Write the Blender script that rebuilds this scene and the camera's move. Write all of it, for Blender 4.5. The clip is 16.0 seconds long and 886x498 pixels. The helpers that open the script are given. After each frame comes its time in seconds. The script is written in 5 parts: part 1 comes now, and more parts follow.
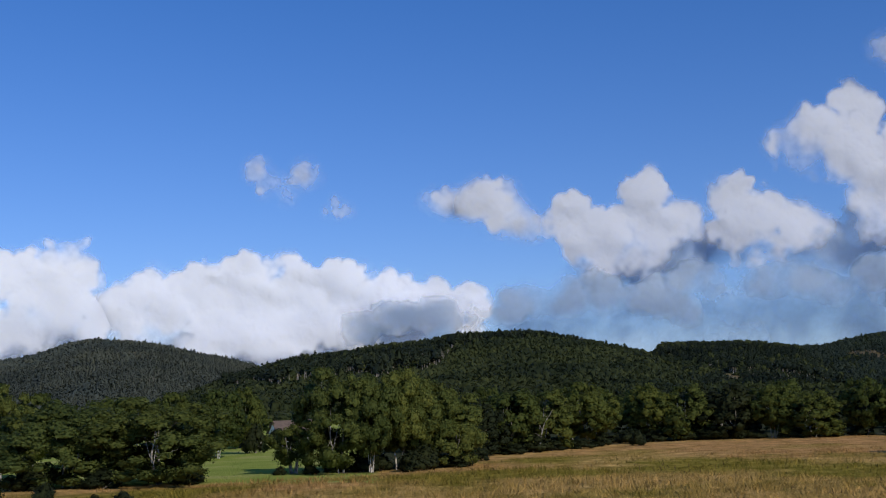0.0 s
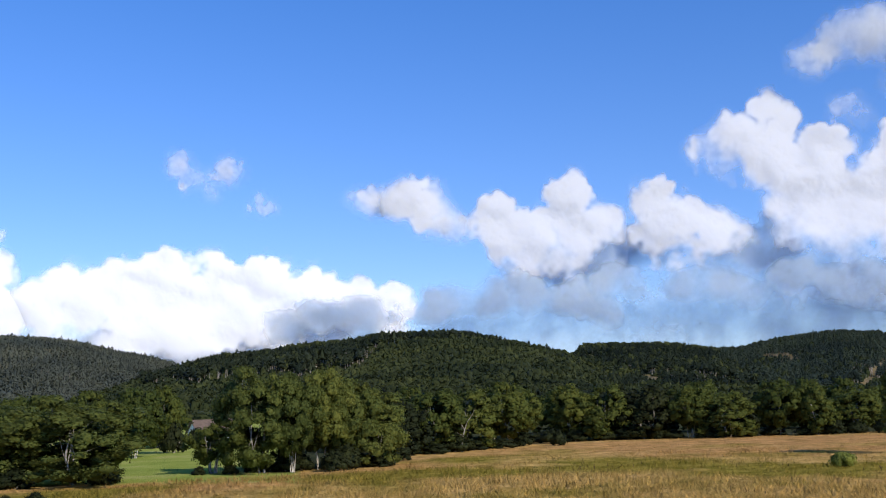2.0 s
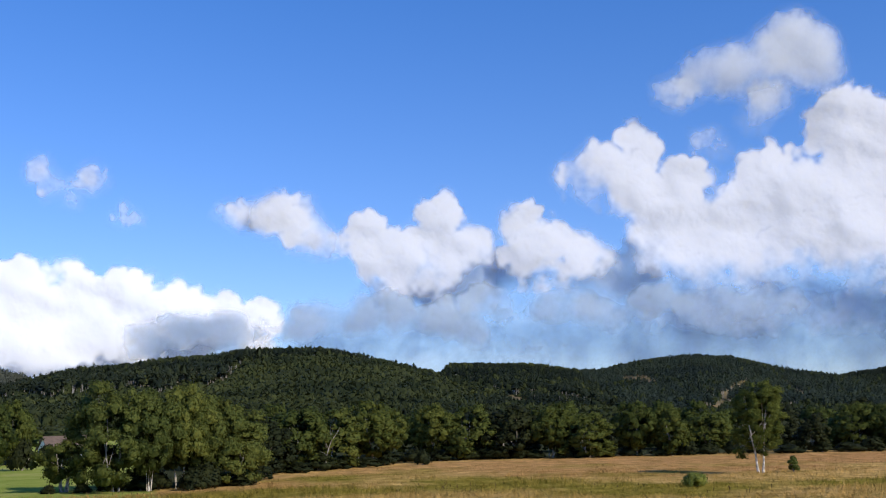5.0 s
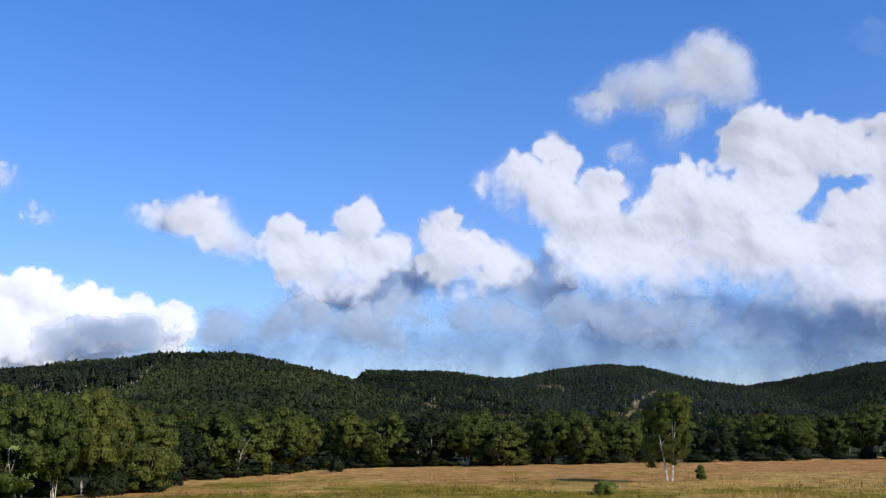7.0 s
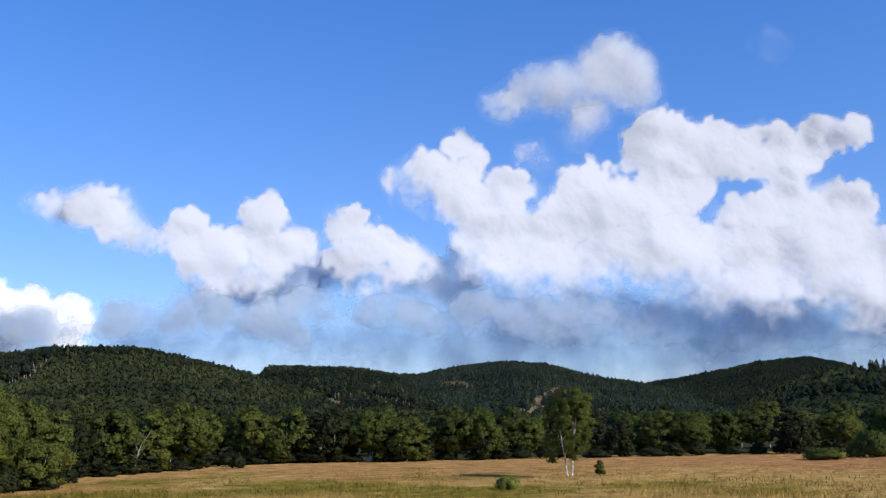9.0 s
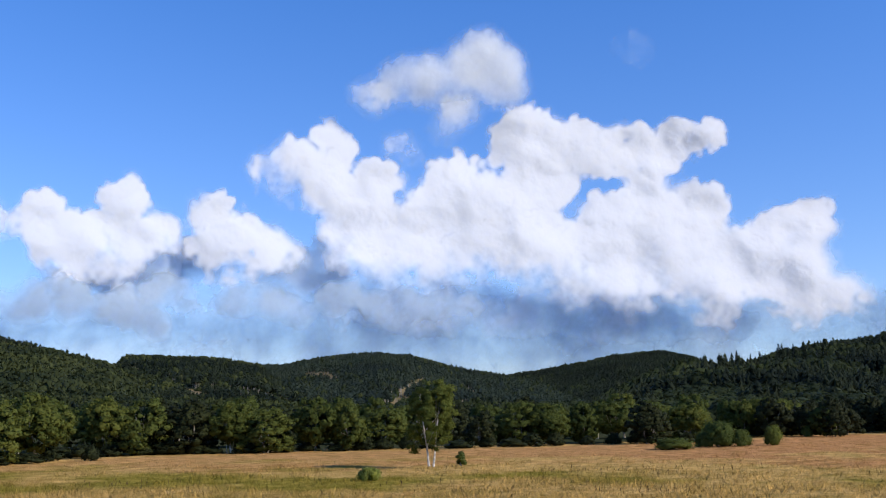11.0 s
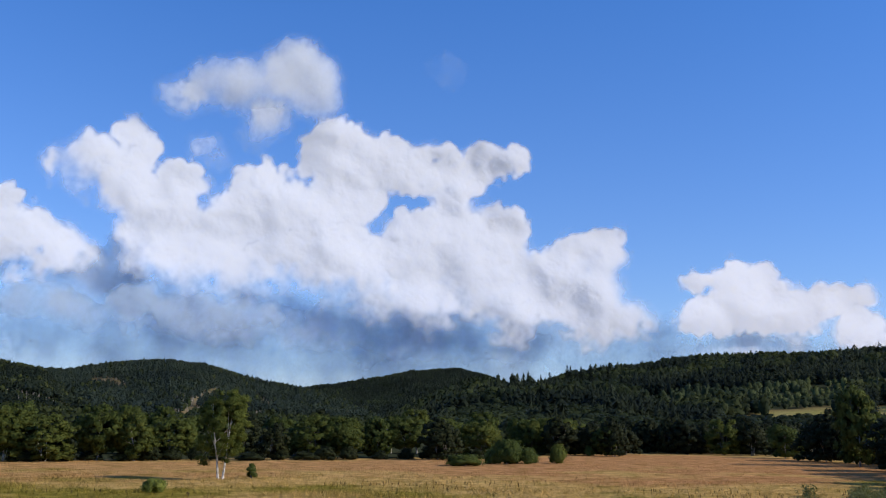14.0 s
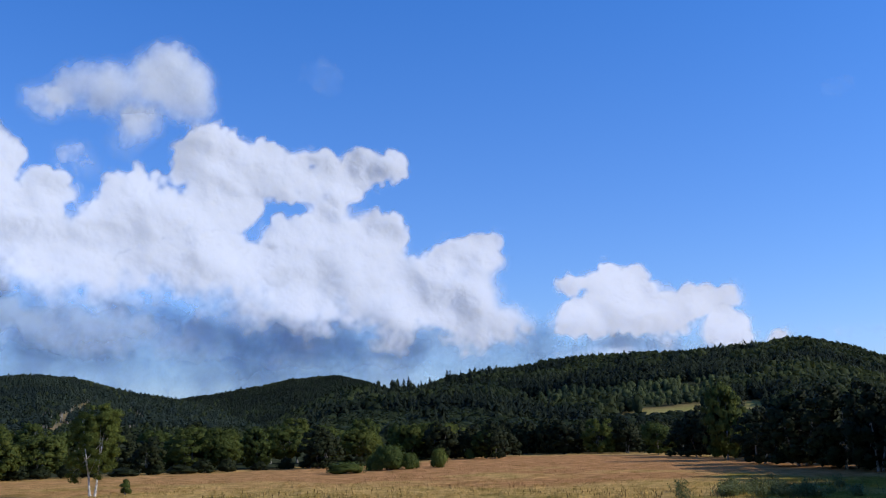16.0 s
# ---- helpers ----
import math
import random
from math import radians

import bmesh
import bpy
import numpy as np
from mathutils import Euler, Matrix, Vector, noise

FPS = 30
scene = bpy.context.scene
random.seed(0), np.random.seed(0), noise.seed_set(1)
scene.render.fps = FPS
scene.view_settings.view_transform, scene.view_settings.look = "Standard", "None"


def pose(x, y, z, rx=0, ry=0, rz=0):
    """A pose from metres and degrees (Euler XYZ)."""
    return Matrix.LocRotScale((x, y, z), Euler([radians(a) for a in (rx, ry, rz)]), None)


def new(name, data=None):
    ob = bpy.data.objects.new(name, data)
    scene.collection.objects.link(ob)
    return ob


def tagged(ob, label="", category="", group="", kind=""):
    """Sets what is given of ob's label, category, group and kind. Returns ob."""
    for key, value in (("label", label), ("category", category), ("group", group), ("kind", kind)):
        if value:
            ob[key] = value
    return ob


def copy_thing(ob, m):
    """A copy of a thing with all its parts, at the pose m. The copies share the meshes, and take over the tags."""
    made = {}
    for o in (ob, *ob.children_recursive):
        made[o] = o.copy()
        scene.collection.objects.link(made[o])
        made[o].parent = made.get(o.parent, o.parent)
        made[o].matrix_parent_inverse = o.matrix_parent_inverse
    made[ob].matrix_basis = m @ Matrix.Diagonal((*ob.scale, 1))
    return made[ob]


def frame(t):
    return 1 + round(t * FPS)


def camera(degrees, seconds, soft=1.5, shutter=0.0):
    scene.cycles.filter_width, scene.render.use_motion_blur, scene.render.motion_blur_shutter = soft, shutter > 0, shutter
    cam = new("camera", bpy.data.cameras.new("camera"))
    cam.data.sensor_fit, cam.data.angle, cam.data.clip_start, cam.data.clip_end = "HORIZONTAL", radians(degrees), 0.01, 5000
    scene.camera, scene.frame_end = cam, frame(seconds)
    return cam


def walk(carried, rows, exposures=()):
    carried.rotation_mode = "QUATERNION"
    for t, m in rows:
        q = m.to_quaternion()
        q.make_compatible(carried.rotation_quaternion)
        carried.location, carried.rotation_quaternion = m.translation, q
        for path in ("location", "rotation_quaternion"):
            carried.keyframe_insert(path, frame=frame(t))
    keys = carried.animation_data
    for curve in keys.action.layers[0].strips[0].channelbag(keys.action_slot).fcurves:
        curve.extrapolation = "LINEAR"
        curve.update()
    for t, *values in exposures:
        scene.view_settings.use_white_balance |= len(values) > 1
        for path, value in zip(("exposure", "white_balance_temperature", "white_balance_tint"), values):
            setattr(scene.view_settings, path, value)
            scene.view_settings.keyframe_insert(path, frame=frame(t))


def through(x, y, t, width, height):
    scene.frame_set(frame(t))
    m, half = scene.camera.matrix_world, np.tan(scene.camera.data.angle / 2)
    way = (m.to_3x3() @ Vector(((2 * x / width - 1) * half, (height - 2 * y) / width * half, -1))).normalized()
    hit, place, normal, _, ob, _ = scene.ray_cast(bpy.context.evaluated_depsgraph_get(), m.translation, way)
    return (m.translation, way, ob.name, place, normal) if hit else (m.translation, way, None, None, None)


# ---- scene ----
cam = camera(46.5, 16.0, 1.15)
EYE = 7.2
# seconds, yaw, pitch, roll of the camera, which turns on the spot
ROWS = [
    (0.0, 0.00, 8.80, 2.00),
    (0.5, -1.15, 8.69, 2.14),
    (1.0, -1.96, 8.63, 2.12),
    (1.5, -2.58, 8.57, 2.21),
    (2.0, -4.24, 8.64, 1.81),
    (2.5, -5.84, 8.76, 1.55),
    (3.0, -7.29, 8.86, 1.44),
    (3.5, -8.50, 8.95, 1.46),
    (4.0, -9.51, 9.15, 1.29),
    (6.5, -15.07, 9.79, 1.08),
    (7.0, -16.28, 9.78, 0.77),
    (7.5, -17.59, 9.73, 0.84),
    (8.0, -18.81, 9.70, 0.89),
    (8.5, -19.99, 9.64, 0.87),
    (9.0, -21.55, 9.49, 0.74),
    (11.5, -30.95, 8.96, 0.50),
    (12.0, -32.75, 9.09, 0.19),
    (12.5, -34.28, 9.13, 0.06),
    (13.0, -36.01, 9.24, 0.01),
    (13.5, -38.03, 9.40, -0.28),
    (14.0, -40.24, 9.67, -0.80),
    (14.5, -41.92, 9.79, -0.26),
    (15.0, -43.56, 9.85, 0.56),
    (15.5, -45.09, 9.85, 0.85),
    (16.0, -46.75, 9.99, 1.07),
]
# seconds, stops, kelvin, tint
EXPOSURES = [(0.0, -0.75, 6300, 10), (0.5, -0.66, 6330, 10), (1.0, -0.35, 6420, 10), (1.5, -0.16, 6500, 10), (2.5, -0.14, 6500, 10), (4.0, -0.2, 6500, 10), (7.0, -0.15, 6500, 10), (9.0, -0.1, 6500, 10), (11.5, -0.04, 6500, 10), (12.2, -0.22, 6500, 10), (14.0, -0.24, 6450, 10), (15.0, -0.26, 6200, 10), (16.0, -0.27, 5950, 10)]
walk(cam, [(t, pose(0, 0, EYE, 90 + pitch, roll, yaw)) for t, yaw, pitch, roll in ROWS], EXPOSURES)

# ---- light: a low sun behind and to the right, and the open sky ----
SUN_HEADING, SUN_HEIGHT = 142, 33
sky_world = bpy.data.worlds.new("sky")
scene.world = sky_world
sky_world.use_nodes = True
wn, wl = sky_world.node_tree.nodes, sky_world.node_tree.links
sky = wn.new("ShaderNodeTexSky")
sky.sky_type, sky.sun_disc = "NISHITA", False
sky.sun_elevation, sky.sun_rotation = radians(SUN_HEIGHT), radians(SUN_HEADING)
sky.air_density, sky.dust_density, sky.ozone_density = 1.0, 0.1, 3.0
wn["Background"].inputs["Strength"].default_value = 0.16
tint = wn.new("ShaderNodeMix")
tint.data_type, tint.blend_type = "RGBA", "MULTIPLY"
tint.inputs[0].default_value = 1.0
# paler and milkier towards the level, where one looks through more air
way = wn.new("ShaderNodeTexCoord")
split = wn.new("ShaderNodeSeparateXYZ")
wl.new(way.outputs["Generated"], split.inputs[0])
low = wn.new("ShaderNodeMapRange")
low.inputs["From Min"].default_value, low.inputs["From Max"].default_value = -0.02, 0.42
wl.new(split.outputs["Z"], low.inputs["Value"])
milk = wn.new("ShaderNodeMix")
milk.data_type = "RGBA"
milk.inputs[6].default_value, milk.inputs[7].default_value = (0.72, 0.77, 1.07, 1), (0.41, 0.78, 1.31, 1)
wl.new(low.outputs[0], milk.inputs[0])
wl.new(milk.outputs[2], tint.inputs[7])
wl.new(sky.outputs[0], tint.inputs[6])
wl.new(tint.outputs[2], wn["Background"].inputs["Color"])
sun_way = Vector((math.sin(radians(SUN_HEADING)) * math.cos(radians(SUN_HEIGHT)), math.cos(radians(SUN_HEADING)) * math.cos(radians(SUN_HEIGHT)), math.sin(radians(SUN_HEIGHT))))
sun = new("sun", bpy.data.lights.new("sun", "SUN"))
sun.data.energy, sun.data.angle, sun.data.color = 4.8, radians(0.53), (1.0, 0.91, 0.77)
sun.rotation_mode = "QUATERNION"
sun.rotation_quaternion = sun_way.to_track_quat("Z", "Y")
sun.location = (200, -240, 300)


# ---- materials ----
def material(name, rough=0.9, spec=0.2):
    m = bpy.data.materials.new(name)
    m.use_nodes = True
    b = m.node_tree.nodes["Principled BSDF"]
    b.inputs["Roughness"].default_value = rough
    b.inputs["Specular IOR Level"].default_value = spec
    return m, m.node_tree.nodes, m.node_tree.links, b


def ramp(n, stops):
    r = n.new("ShaderNodeValToRGB")
    while len(r.color_ramp.elements) < len(stops):
        r.color_ramp.elements.new(0.5)
    for e, (p, c) in zip(r.color_ramp.elements, stops):
        e.position, e.color = p, (*c, 1)
    return r


def noise_node(n, l, scale, detail=4, rough=0.55, stretch=(1, 1, 1)):
    c = n.new("ShaderNodeTexCoord")
    mp = n.new("ShaderNodeMapping")
    mp.inputs["Scale"].default_value = stretch
    t = n.new("ShaderNodeTexNoise")
    t.inputs["Scale"].default_value, t.inputs["Detail"].default_value, t.inputs["Roughness"].default_value = scale, detail, rough
    l.new(c.outputs["Object"], mp.inputs["Vector"])
    l.new(mp.outputs[0], t.inputs["Vector"])
    return t


def mix(n, l, a, b, fac, mode="MIX"):
    x = n.new("ShaderNodeMix")
    x.data_type, x.blend_type = "RGBA", mode
    for s, v in ((0, fac), (6, a), (7, b)):
        if hasattr(v, "is_linked"):
            l.new(v, x.inputs[s])
        else:
            x.inputs[s].default_value = v if s == 0 else (*v, 1)
    return x.outputs[2]


def leaf_material(name, dark, light, patch=0.02, low=(0.66, 0.72, 0.68), high=(1.34, 1.26, 1.1), through=0.34, forest=False):
    m, n, l, b = material(name, 0.7, 0.12)
    g = n.new("ShaderNodeNewGeometry")
    o = n.new("ShaderNodeObjectInfo")
    r = ramp(n, [(0.0, dark), (1.0, light)])
    if forest:
        at = n.new("ShaderNodeAttribute")
        at.attribute_name = "tone"
        l.new(at.outputs["Fac"], r.inputs[0])
    else:
        l.new(g.outputs["Random Per Island"], r.inputs[0])
    big = noise_node(n, l, patch, 3)
    r2 = ramp(n, [(0.38, low), (0.62, high)])
    l.new(big.outputs[0], r2.inputs[0])
    c = mix(n, l, r.outputs[0], r2.outputs[0], 1.0, "MULTIPLY")
    r3 = ramp(n, [(0.0, (0.76, 0.82, 0.74)), (1.0, (1.18, 1.12, 0.88))])
    l.new(o.outputs["Random"], r3.inputs[0])
    c = mix(n, l, c, r3.outputs[0], 1.0, "MULTIPLY")
    l.new(c, b.inputs["Base Color"])
    rough = noise_node(n, l, 3.5, 4, 0.75)
    bp = n.new("ShaderNodeBump")
    bp.inputs["Distance"].default_value = 0.08
    l.new(rough.outputs[0], bp.inputs["Height"])
    l.new(bp.outputs[0], b.inputs["Normal"])
    tr = n.new("ShaderNodeBsdfTranslucent")
    l.new(c, tr.inputs["Color"])
    ms = n.new("ShaderNodeMixShader")
    ms.inputs[0].default_value = through
    l.new(b.outputs[0], ms.inputs[1])
    l.new(tr.outputs[0], ms.inputs[2])
    l.new(ms.outputs[0], n["Material Output"].inputs["Surface"])
    return m


def bark_material(name, dark, light, scale=6):
    m, n, l, b = material(name, 0.9)
    t = noise_node(n, l, scale, 6, 0.65, (1, 1, 0.5))
    r = ramp(n, [(0.35, dark), (0.6, light)])
    l.new(t.outputs[0], r.inputs[0])
    l.new(r.outputs[0], b.inputs["Base Color"])
    bp = n.new("ShaderNodeBump")
    bp.inputs["Distance"].default_value = 0.03
    l.new(t.outputs[0], bp.inputs["Height"])
    l.new(bp.outputs[0], b.inputs["Normal"])
    return m


def grass_colour(n, l):
    """Straw, rust and green patches of an unmown meadow, the same for turf and blades."""
    at = n.new("ShaderNodeAttribute")
    at.attribute_name = "sward"
    sep = n.new("ShaderNodeSeparateColor")
    l.new(at.outputs["Color"], sep.inputs[0])
    mottle = noise_node(n, l, 0.5, 5, 0.7)
    tones = []
    for lo, hi in (((0.4, 0.25, 0.08), (0.59, 0.38, 0.13)), ((0.37, 0.175, 0.07), (0.5, 0.25, 0.105)), ((0.16, 0.145, 0.02), (0.28, 0.215, 0.038))):
        q = ramp(n, [(0.35, lo), (0.65, hi)])
        l.new(mottle.outputs[0], q.inputs[0])
        tones.append(q.outputs[0])
    c = mix(n, l, mix(n, l, tones[0], tones[1], sep.outputs[0]), tones[2], sep.outputs[1])
    # pale bleached tufts and darker tussocks
    tuft = noise_node(n, l, 0.3, 6, 0.7)
    q = ramp(n, [(0.36, (0.64, 0.69, 0.54)), (0.5, (0.98, 0.98, 0.97)), (0.64, (1.28, 1.26, 1.24))])
    l.new(tuft.outputs[0], q.inputs[0])
    return mix(n, l, c, q.outputs[0], 1.0, "MULTIPLY")


def ground_material():
    m, n, l, b = material("ground", 1.0, 0.0)
    meadow = grass_colour(n, l)
    at = n.new("ShaderNodeAttribute")
    at.attribute_name = "cover"
    sep = n.new("ShaderNodeSeparateColor")
    l.new(at.outputs["Color"], sep.inputs[0])
    pn = noise_node(n, l, 0.09, 5, 0.65)
    pas = ramp(n, [(0.3, (0.19, 0.24, 0.04)), (0.5, (0.27, 0.31, 0.065)), (0.72, (0.38, 0.35, 0.13))])
    l.new(pn.outputs[0], pas.inputs[0])
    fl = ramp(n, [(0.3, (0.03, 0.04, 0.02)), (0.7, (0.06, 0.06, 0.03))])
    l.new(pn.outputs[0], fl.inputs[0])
    cn = noise_node(n, l, 0.04, 6, 0.7)
    cl = ramp(n, [(0.3, (0.11, 0.12, 0.05)), (0.5, (0.155, 0.135, 0.085)), (0.7, (0.22, 0.175, 0.135))])
    l.new(cn.outputs[0], cl.inputs[0])
    c = mix(n, l, meadow, pas.outputs[0], sep.outputs[0])
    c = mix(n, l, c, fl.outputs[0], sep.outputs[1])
    c = mix(n, l, c, cl.outputs[0], sep.outputs[2])
    l.new(c, b.inputs["Base Color"])
    bp = n.new("ShaderNodeBump")
    bp.inputs["Distance"].default_value = 0.25
    bn = noise_node(n, l, 1.5, 6, 0.7)
    l.new(bn.outputs[0], bp.inputs["Height"])
    l.new(bp.outputs[0], b.inputs["Normal"])
    return m


def blade_material():
    m, n, l, b = material("grass_blades", 1.0, 0.0)
    c = grass_colour(n, l)
    g = n.new("ShaderNodeNewGeometry")
    r = ramp(n, [(0.0, (0.62, 0.66, 0.58)), (1.0, (1.2, 1.15, 1.12))])
    l.new(g.outputs["Random Per Island"], r.inputs[0])
    c = mix(n, l, c, r.outputs[0], 1.0, "MULTIPLY")
    l.new(c, b.inputs["Base Color"])
    return m


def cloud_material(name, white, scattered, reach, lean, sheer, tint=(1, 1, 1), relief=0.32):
    """White vapour, as opaque as it is thick. Light scatters through it; normals leaned sunward imitate more."""
    m, n, l, b = material(name, 1.0, 0.0)
    n.remove(b)
    vapour = (*(white * c for c in tint), 1)
    at = n.new("ShaderNodeAttribute")
    at.attribute_name = "cover"
    fray = noise_node(n, l, 0.035, 4, 0.6)
    off = n.new("ShaderNodeMapRange")
    for k, v in (("From Min", 0.3), ("From Max", 0.7), ("To Min", 1.45), ("To Max", 0.7)):
        off.inputs[k].default_value = v
    l.new(fray.outputs[0], off.inputs["Value"])
    cover = n.new("ShaderNodeMath")
    cover.operation = "POWER"
    l.new(at.outputs["Fac"], cover.inputs[0])
    l.new(off.outputs[0], cover.inputs[1])
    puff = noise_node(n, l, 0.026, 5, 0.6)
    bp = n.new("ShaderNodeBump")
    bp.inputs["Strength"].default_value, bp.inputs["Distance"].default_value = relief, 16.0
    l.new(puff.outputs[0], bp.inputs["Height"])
    # normals leaned to the sun brighten sides that would lie in shade
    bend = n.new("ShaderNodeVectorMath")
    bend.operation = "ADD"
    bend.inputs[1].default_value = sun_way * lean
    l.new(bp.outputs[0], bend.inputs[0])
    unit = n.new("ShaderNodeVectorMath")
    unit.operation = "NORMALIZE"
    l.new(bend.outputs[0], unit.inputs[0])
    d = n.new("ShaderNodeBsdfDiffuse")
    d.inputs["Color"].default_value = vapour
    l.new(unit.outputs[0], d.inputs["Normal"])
    deep = n.new("ShaderNodeSubsurfaceScattering")
    deep.falloff = "BURLEY"
    deep.inputs["Color"].default_value = vapour
    deep.inputs["Scale"].default_value = reach
    deep.inputs["Radius"].default_value = (1, 1, 1)
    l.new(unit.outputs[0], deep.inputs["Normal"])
    inner = n.new("ShaderNodeMixShader")
    inner.inputs[0].default_value = scattered
    l.new(d.outputs[0], inner.inputs[1])
    l.new(deep.outputs[0], inner.inputs[2])
    tr = n.new("ShaderNodeBsdfTranslucent")
    tr.inputs["Color"].default_value = vapour
    ms = n.new("ShaderNodeMixShader")
    ms.inputs[0].default_value = sheer
    l.new(inner.outputs[0], ms.inputs[1])
    l.new(tr.outputs[0], ms.inputs[2])
    tp = n.new("ShaderNodeBsdfTransparent")
    m2 = n.new("ShaderNodeMixShader")
    l.new(cover.outputs[0], m2.inputs[0])
    l.new(tp.outputs[0], m2.inputs[1])
    l.new(ms.outputs[0], m2.inputs[2])
    l.new(m2.outputs[0], n["Material Output"].inputs["Surface"])
    return m


GROUND = ground_material()
BLADES = blade_material()
LEAF = leaf_material("leaves", (0.08, 0.102, 0.027), (0.152, 0.17, 0.048), through=0.42)
LEAF_WILLOW = leaf_material("willow_leaves", (0.1, 0.125, 0.036), (0.195, 0.215, 0.066), through=0.45)
# near-black: the shade of the right-hand rows is put into this leaf colour
LEAF_DARK_SHADED = leaf_material("dark_shaded_leaves", (0.015, 0.02, 0.008), (0.027, 0.033, 0.012), through=0.05)
LEAF_BIRCH = leaf_material("birch_leaves", (0.085, 0.112, 0.03), (0.155, 0.182, 0.052), through=0.42)
LEAF_LIGHT = leaf_material("light_leaves", (0.17, 0.2, 0.045), (0.28, 0.3, 0.085))
LEAF_WEED = leaf_material("weed_leaves", (0.13, 0.145, 0.06), (0.23, 0.24, 0.12))
NEEDLES = leaf_material("forest_needles", (0.018, 0.027, 0.019), (0.036, 0.047, 0.031), 0.012, (0.6, 0.66, 0.7), (1.4, 1.34, 1.15), 0.2, True)
# lighter and bluer: air haze before the felled hill, put into the colour
FAR_HAZE_NEEDLES = leaf_material("far_haze_needles", (0.03, 0.044, 0.036), (0.05, 0.066, 0.052), 0.008, (0.7, 0.75, 0.8), (1.35, 1.3, 1.15), 0.2, True)
WOODS = leaf_material("forest_leaves", (0.03, 0.041, 0.018), (0.053, 0.065, 0.029), 0.012, (0.6, 0.66, 0.68), (1.5, 1.42, 1.15), 0.3, True)
# paler woods colour imitates the stronger light on the broad hill
LIT_WOODS = leaf_material("lit_forest_leaves", (0.033, 0.044, 0.02), (0.061, 0.073, 0.035), 0.012, (0.6, 0.66, 0.68), (1.5, 1.42, 1.15), 0.3, True)
SAPLINGS = leaf_material("sapling_leaves", (0.06, 0.075, 0.035), (0.105, 0.125, 0.06), 0.012, (0.6, 0.66, 0.68), (1.5, 1.42, 1.15), 0.3, True)
# pale grey is distance haze painted into the ridge's tree colour
HAZED_NEEDLES = leaf_material("hazed_needles", (0.092, 0.1, 0.086), (0.135, 0.142, 0.12), 0.008, (0.75, 0.8, 0.85), (1.25, 1.2, 1.1), 0.2, True)
STEM = bark_material("spruce_stem", (0.2, 0.17, 0.14), (0.45, 0.4, 0.35), 0.8)
STALK = bark_material("brown_stalks", (0.07, 0.045, 0.02), (0.17, 0.11, 0.045), 2)
BARK = bark_material("grey_bark", (0.12, 0.10, 0.08), (0.42, 0.39, 0.34))
BIRCH_BARK = bark_material("birch_bark", (0.22, 0.19, 0.16), (0.86, 0.78, 0.66), 3)


# ---- mesh helpers ----
def mesh_of(name, verts, faces, mat, smooth=False):
    """verts: n x 3 array; faces: list of index arrays, each m x 3 or m x 4."""
    me = bpy.data.meshes.new(name)
    verts = np.asarray(verts, np.float32)
    me.vertices.add(len(verts))
    me.vertices.foreach_set("co", verts.ravel())
    faces = [np.asarray(f, np.int32) for f in faces if len(f)]
    loops = np.concatenate([f.ravel() for f in faces])
    sizes = np.concatenate([np.full(len(f), f.shape[1], np.int32) for f in faces])
    me.loops.add(len(loops))
    me.loops.foreach_set("vertex_index", loops)
    me.polygons.add(len(sizes))
    me.polygons.foreach_set("loop_start", np.concatenate([[0], np.cumsum(sizes)[:-1]]).astype(np.int32))
    me.polygons.foreach_set("loop_total", sizes)
    me.update(calc_edges=True)
    if smooth:
        me.polygons.foreach_set("use_smooth", np.ones(len(sizes), bool))
    me.materials.append(mat)
    me.validate()
    return me


def child(name, me, parent, label=""):
    ob = new(name, me)
    ob.parent = parent
    return tagged(ob, label)


def toward(az, dist, z=0.0):
    return Vector((dist * math.sin(radians(az)), dist * math.cos(radians(az)), z))


def value_noise(rng, u, v, octaves=5, gain=0.5):
    """Smooth fractal noise, about -1 to 1, at the points u, v (one unit is the largest lump)."""
    out, amp = np.zeros_like(u), 1.0
    for k in range(octaves):
        g = rng.uniform(-1, 1, (64, 64))
        x, y = u * 2 ** k + 7.3 * k, v * 2 ** k + 3.1 * k
        i, j = np.floor(x).astype(int), np.floor(y).astype(int)
        fx, fy = x - i, y - j
        fx, fy = fx * fx * (3 - 2 * fx), fy * fy * (3 - 2 * fy)
        p = lambda a, b: g[(i + a) % 64, (j + b) % 64]
        out += amp * ((p(0, 0) * (1 - fx) + p(1, 0) * fx) * (1 - fy) + (p(0, 1) * (1 - fx) + p(1, 1) * fx) * fy)
        amp *= gain
    return out


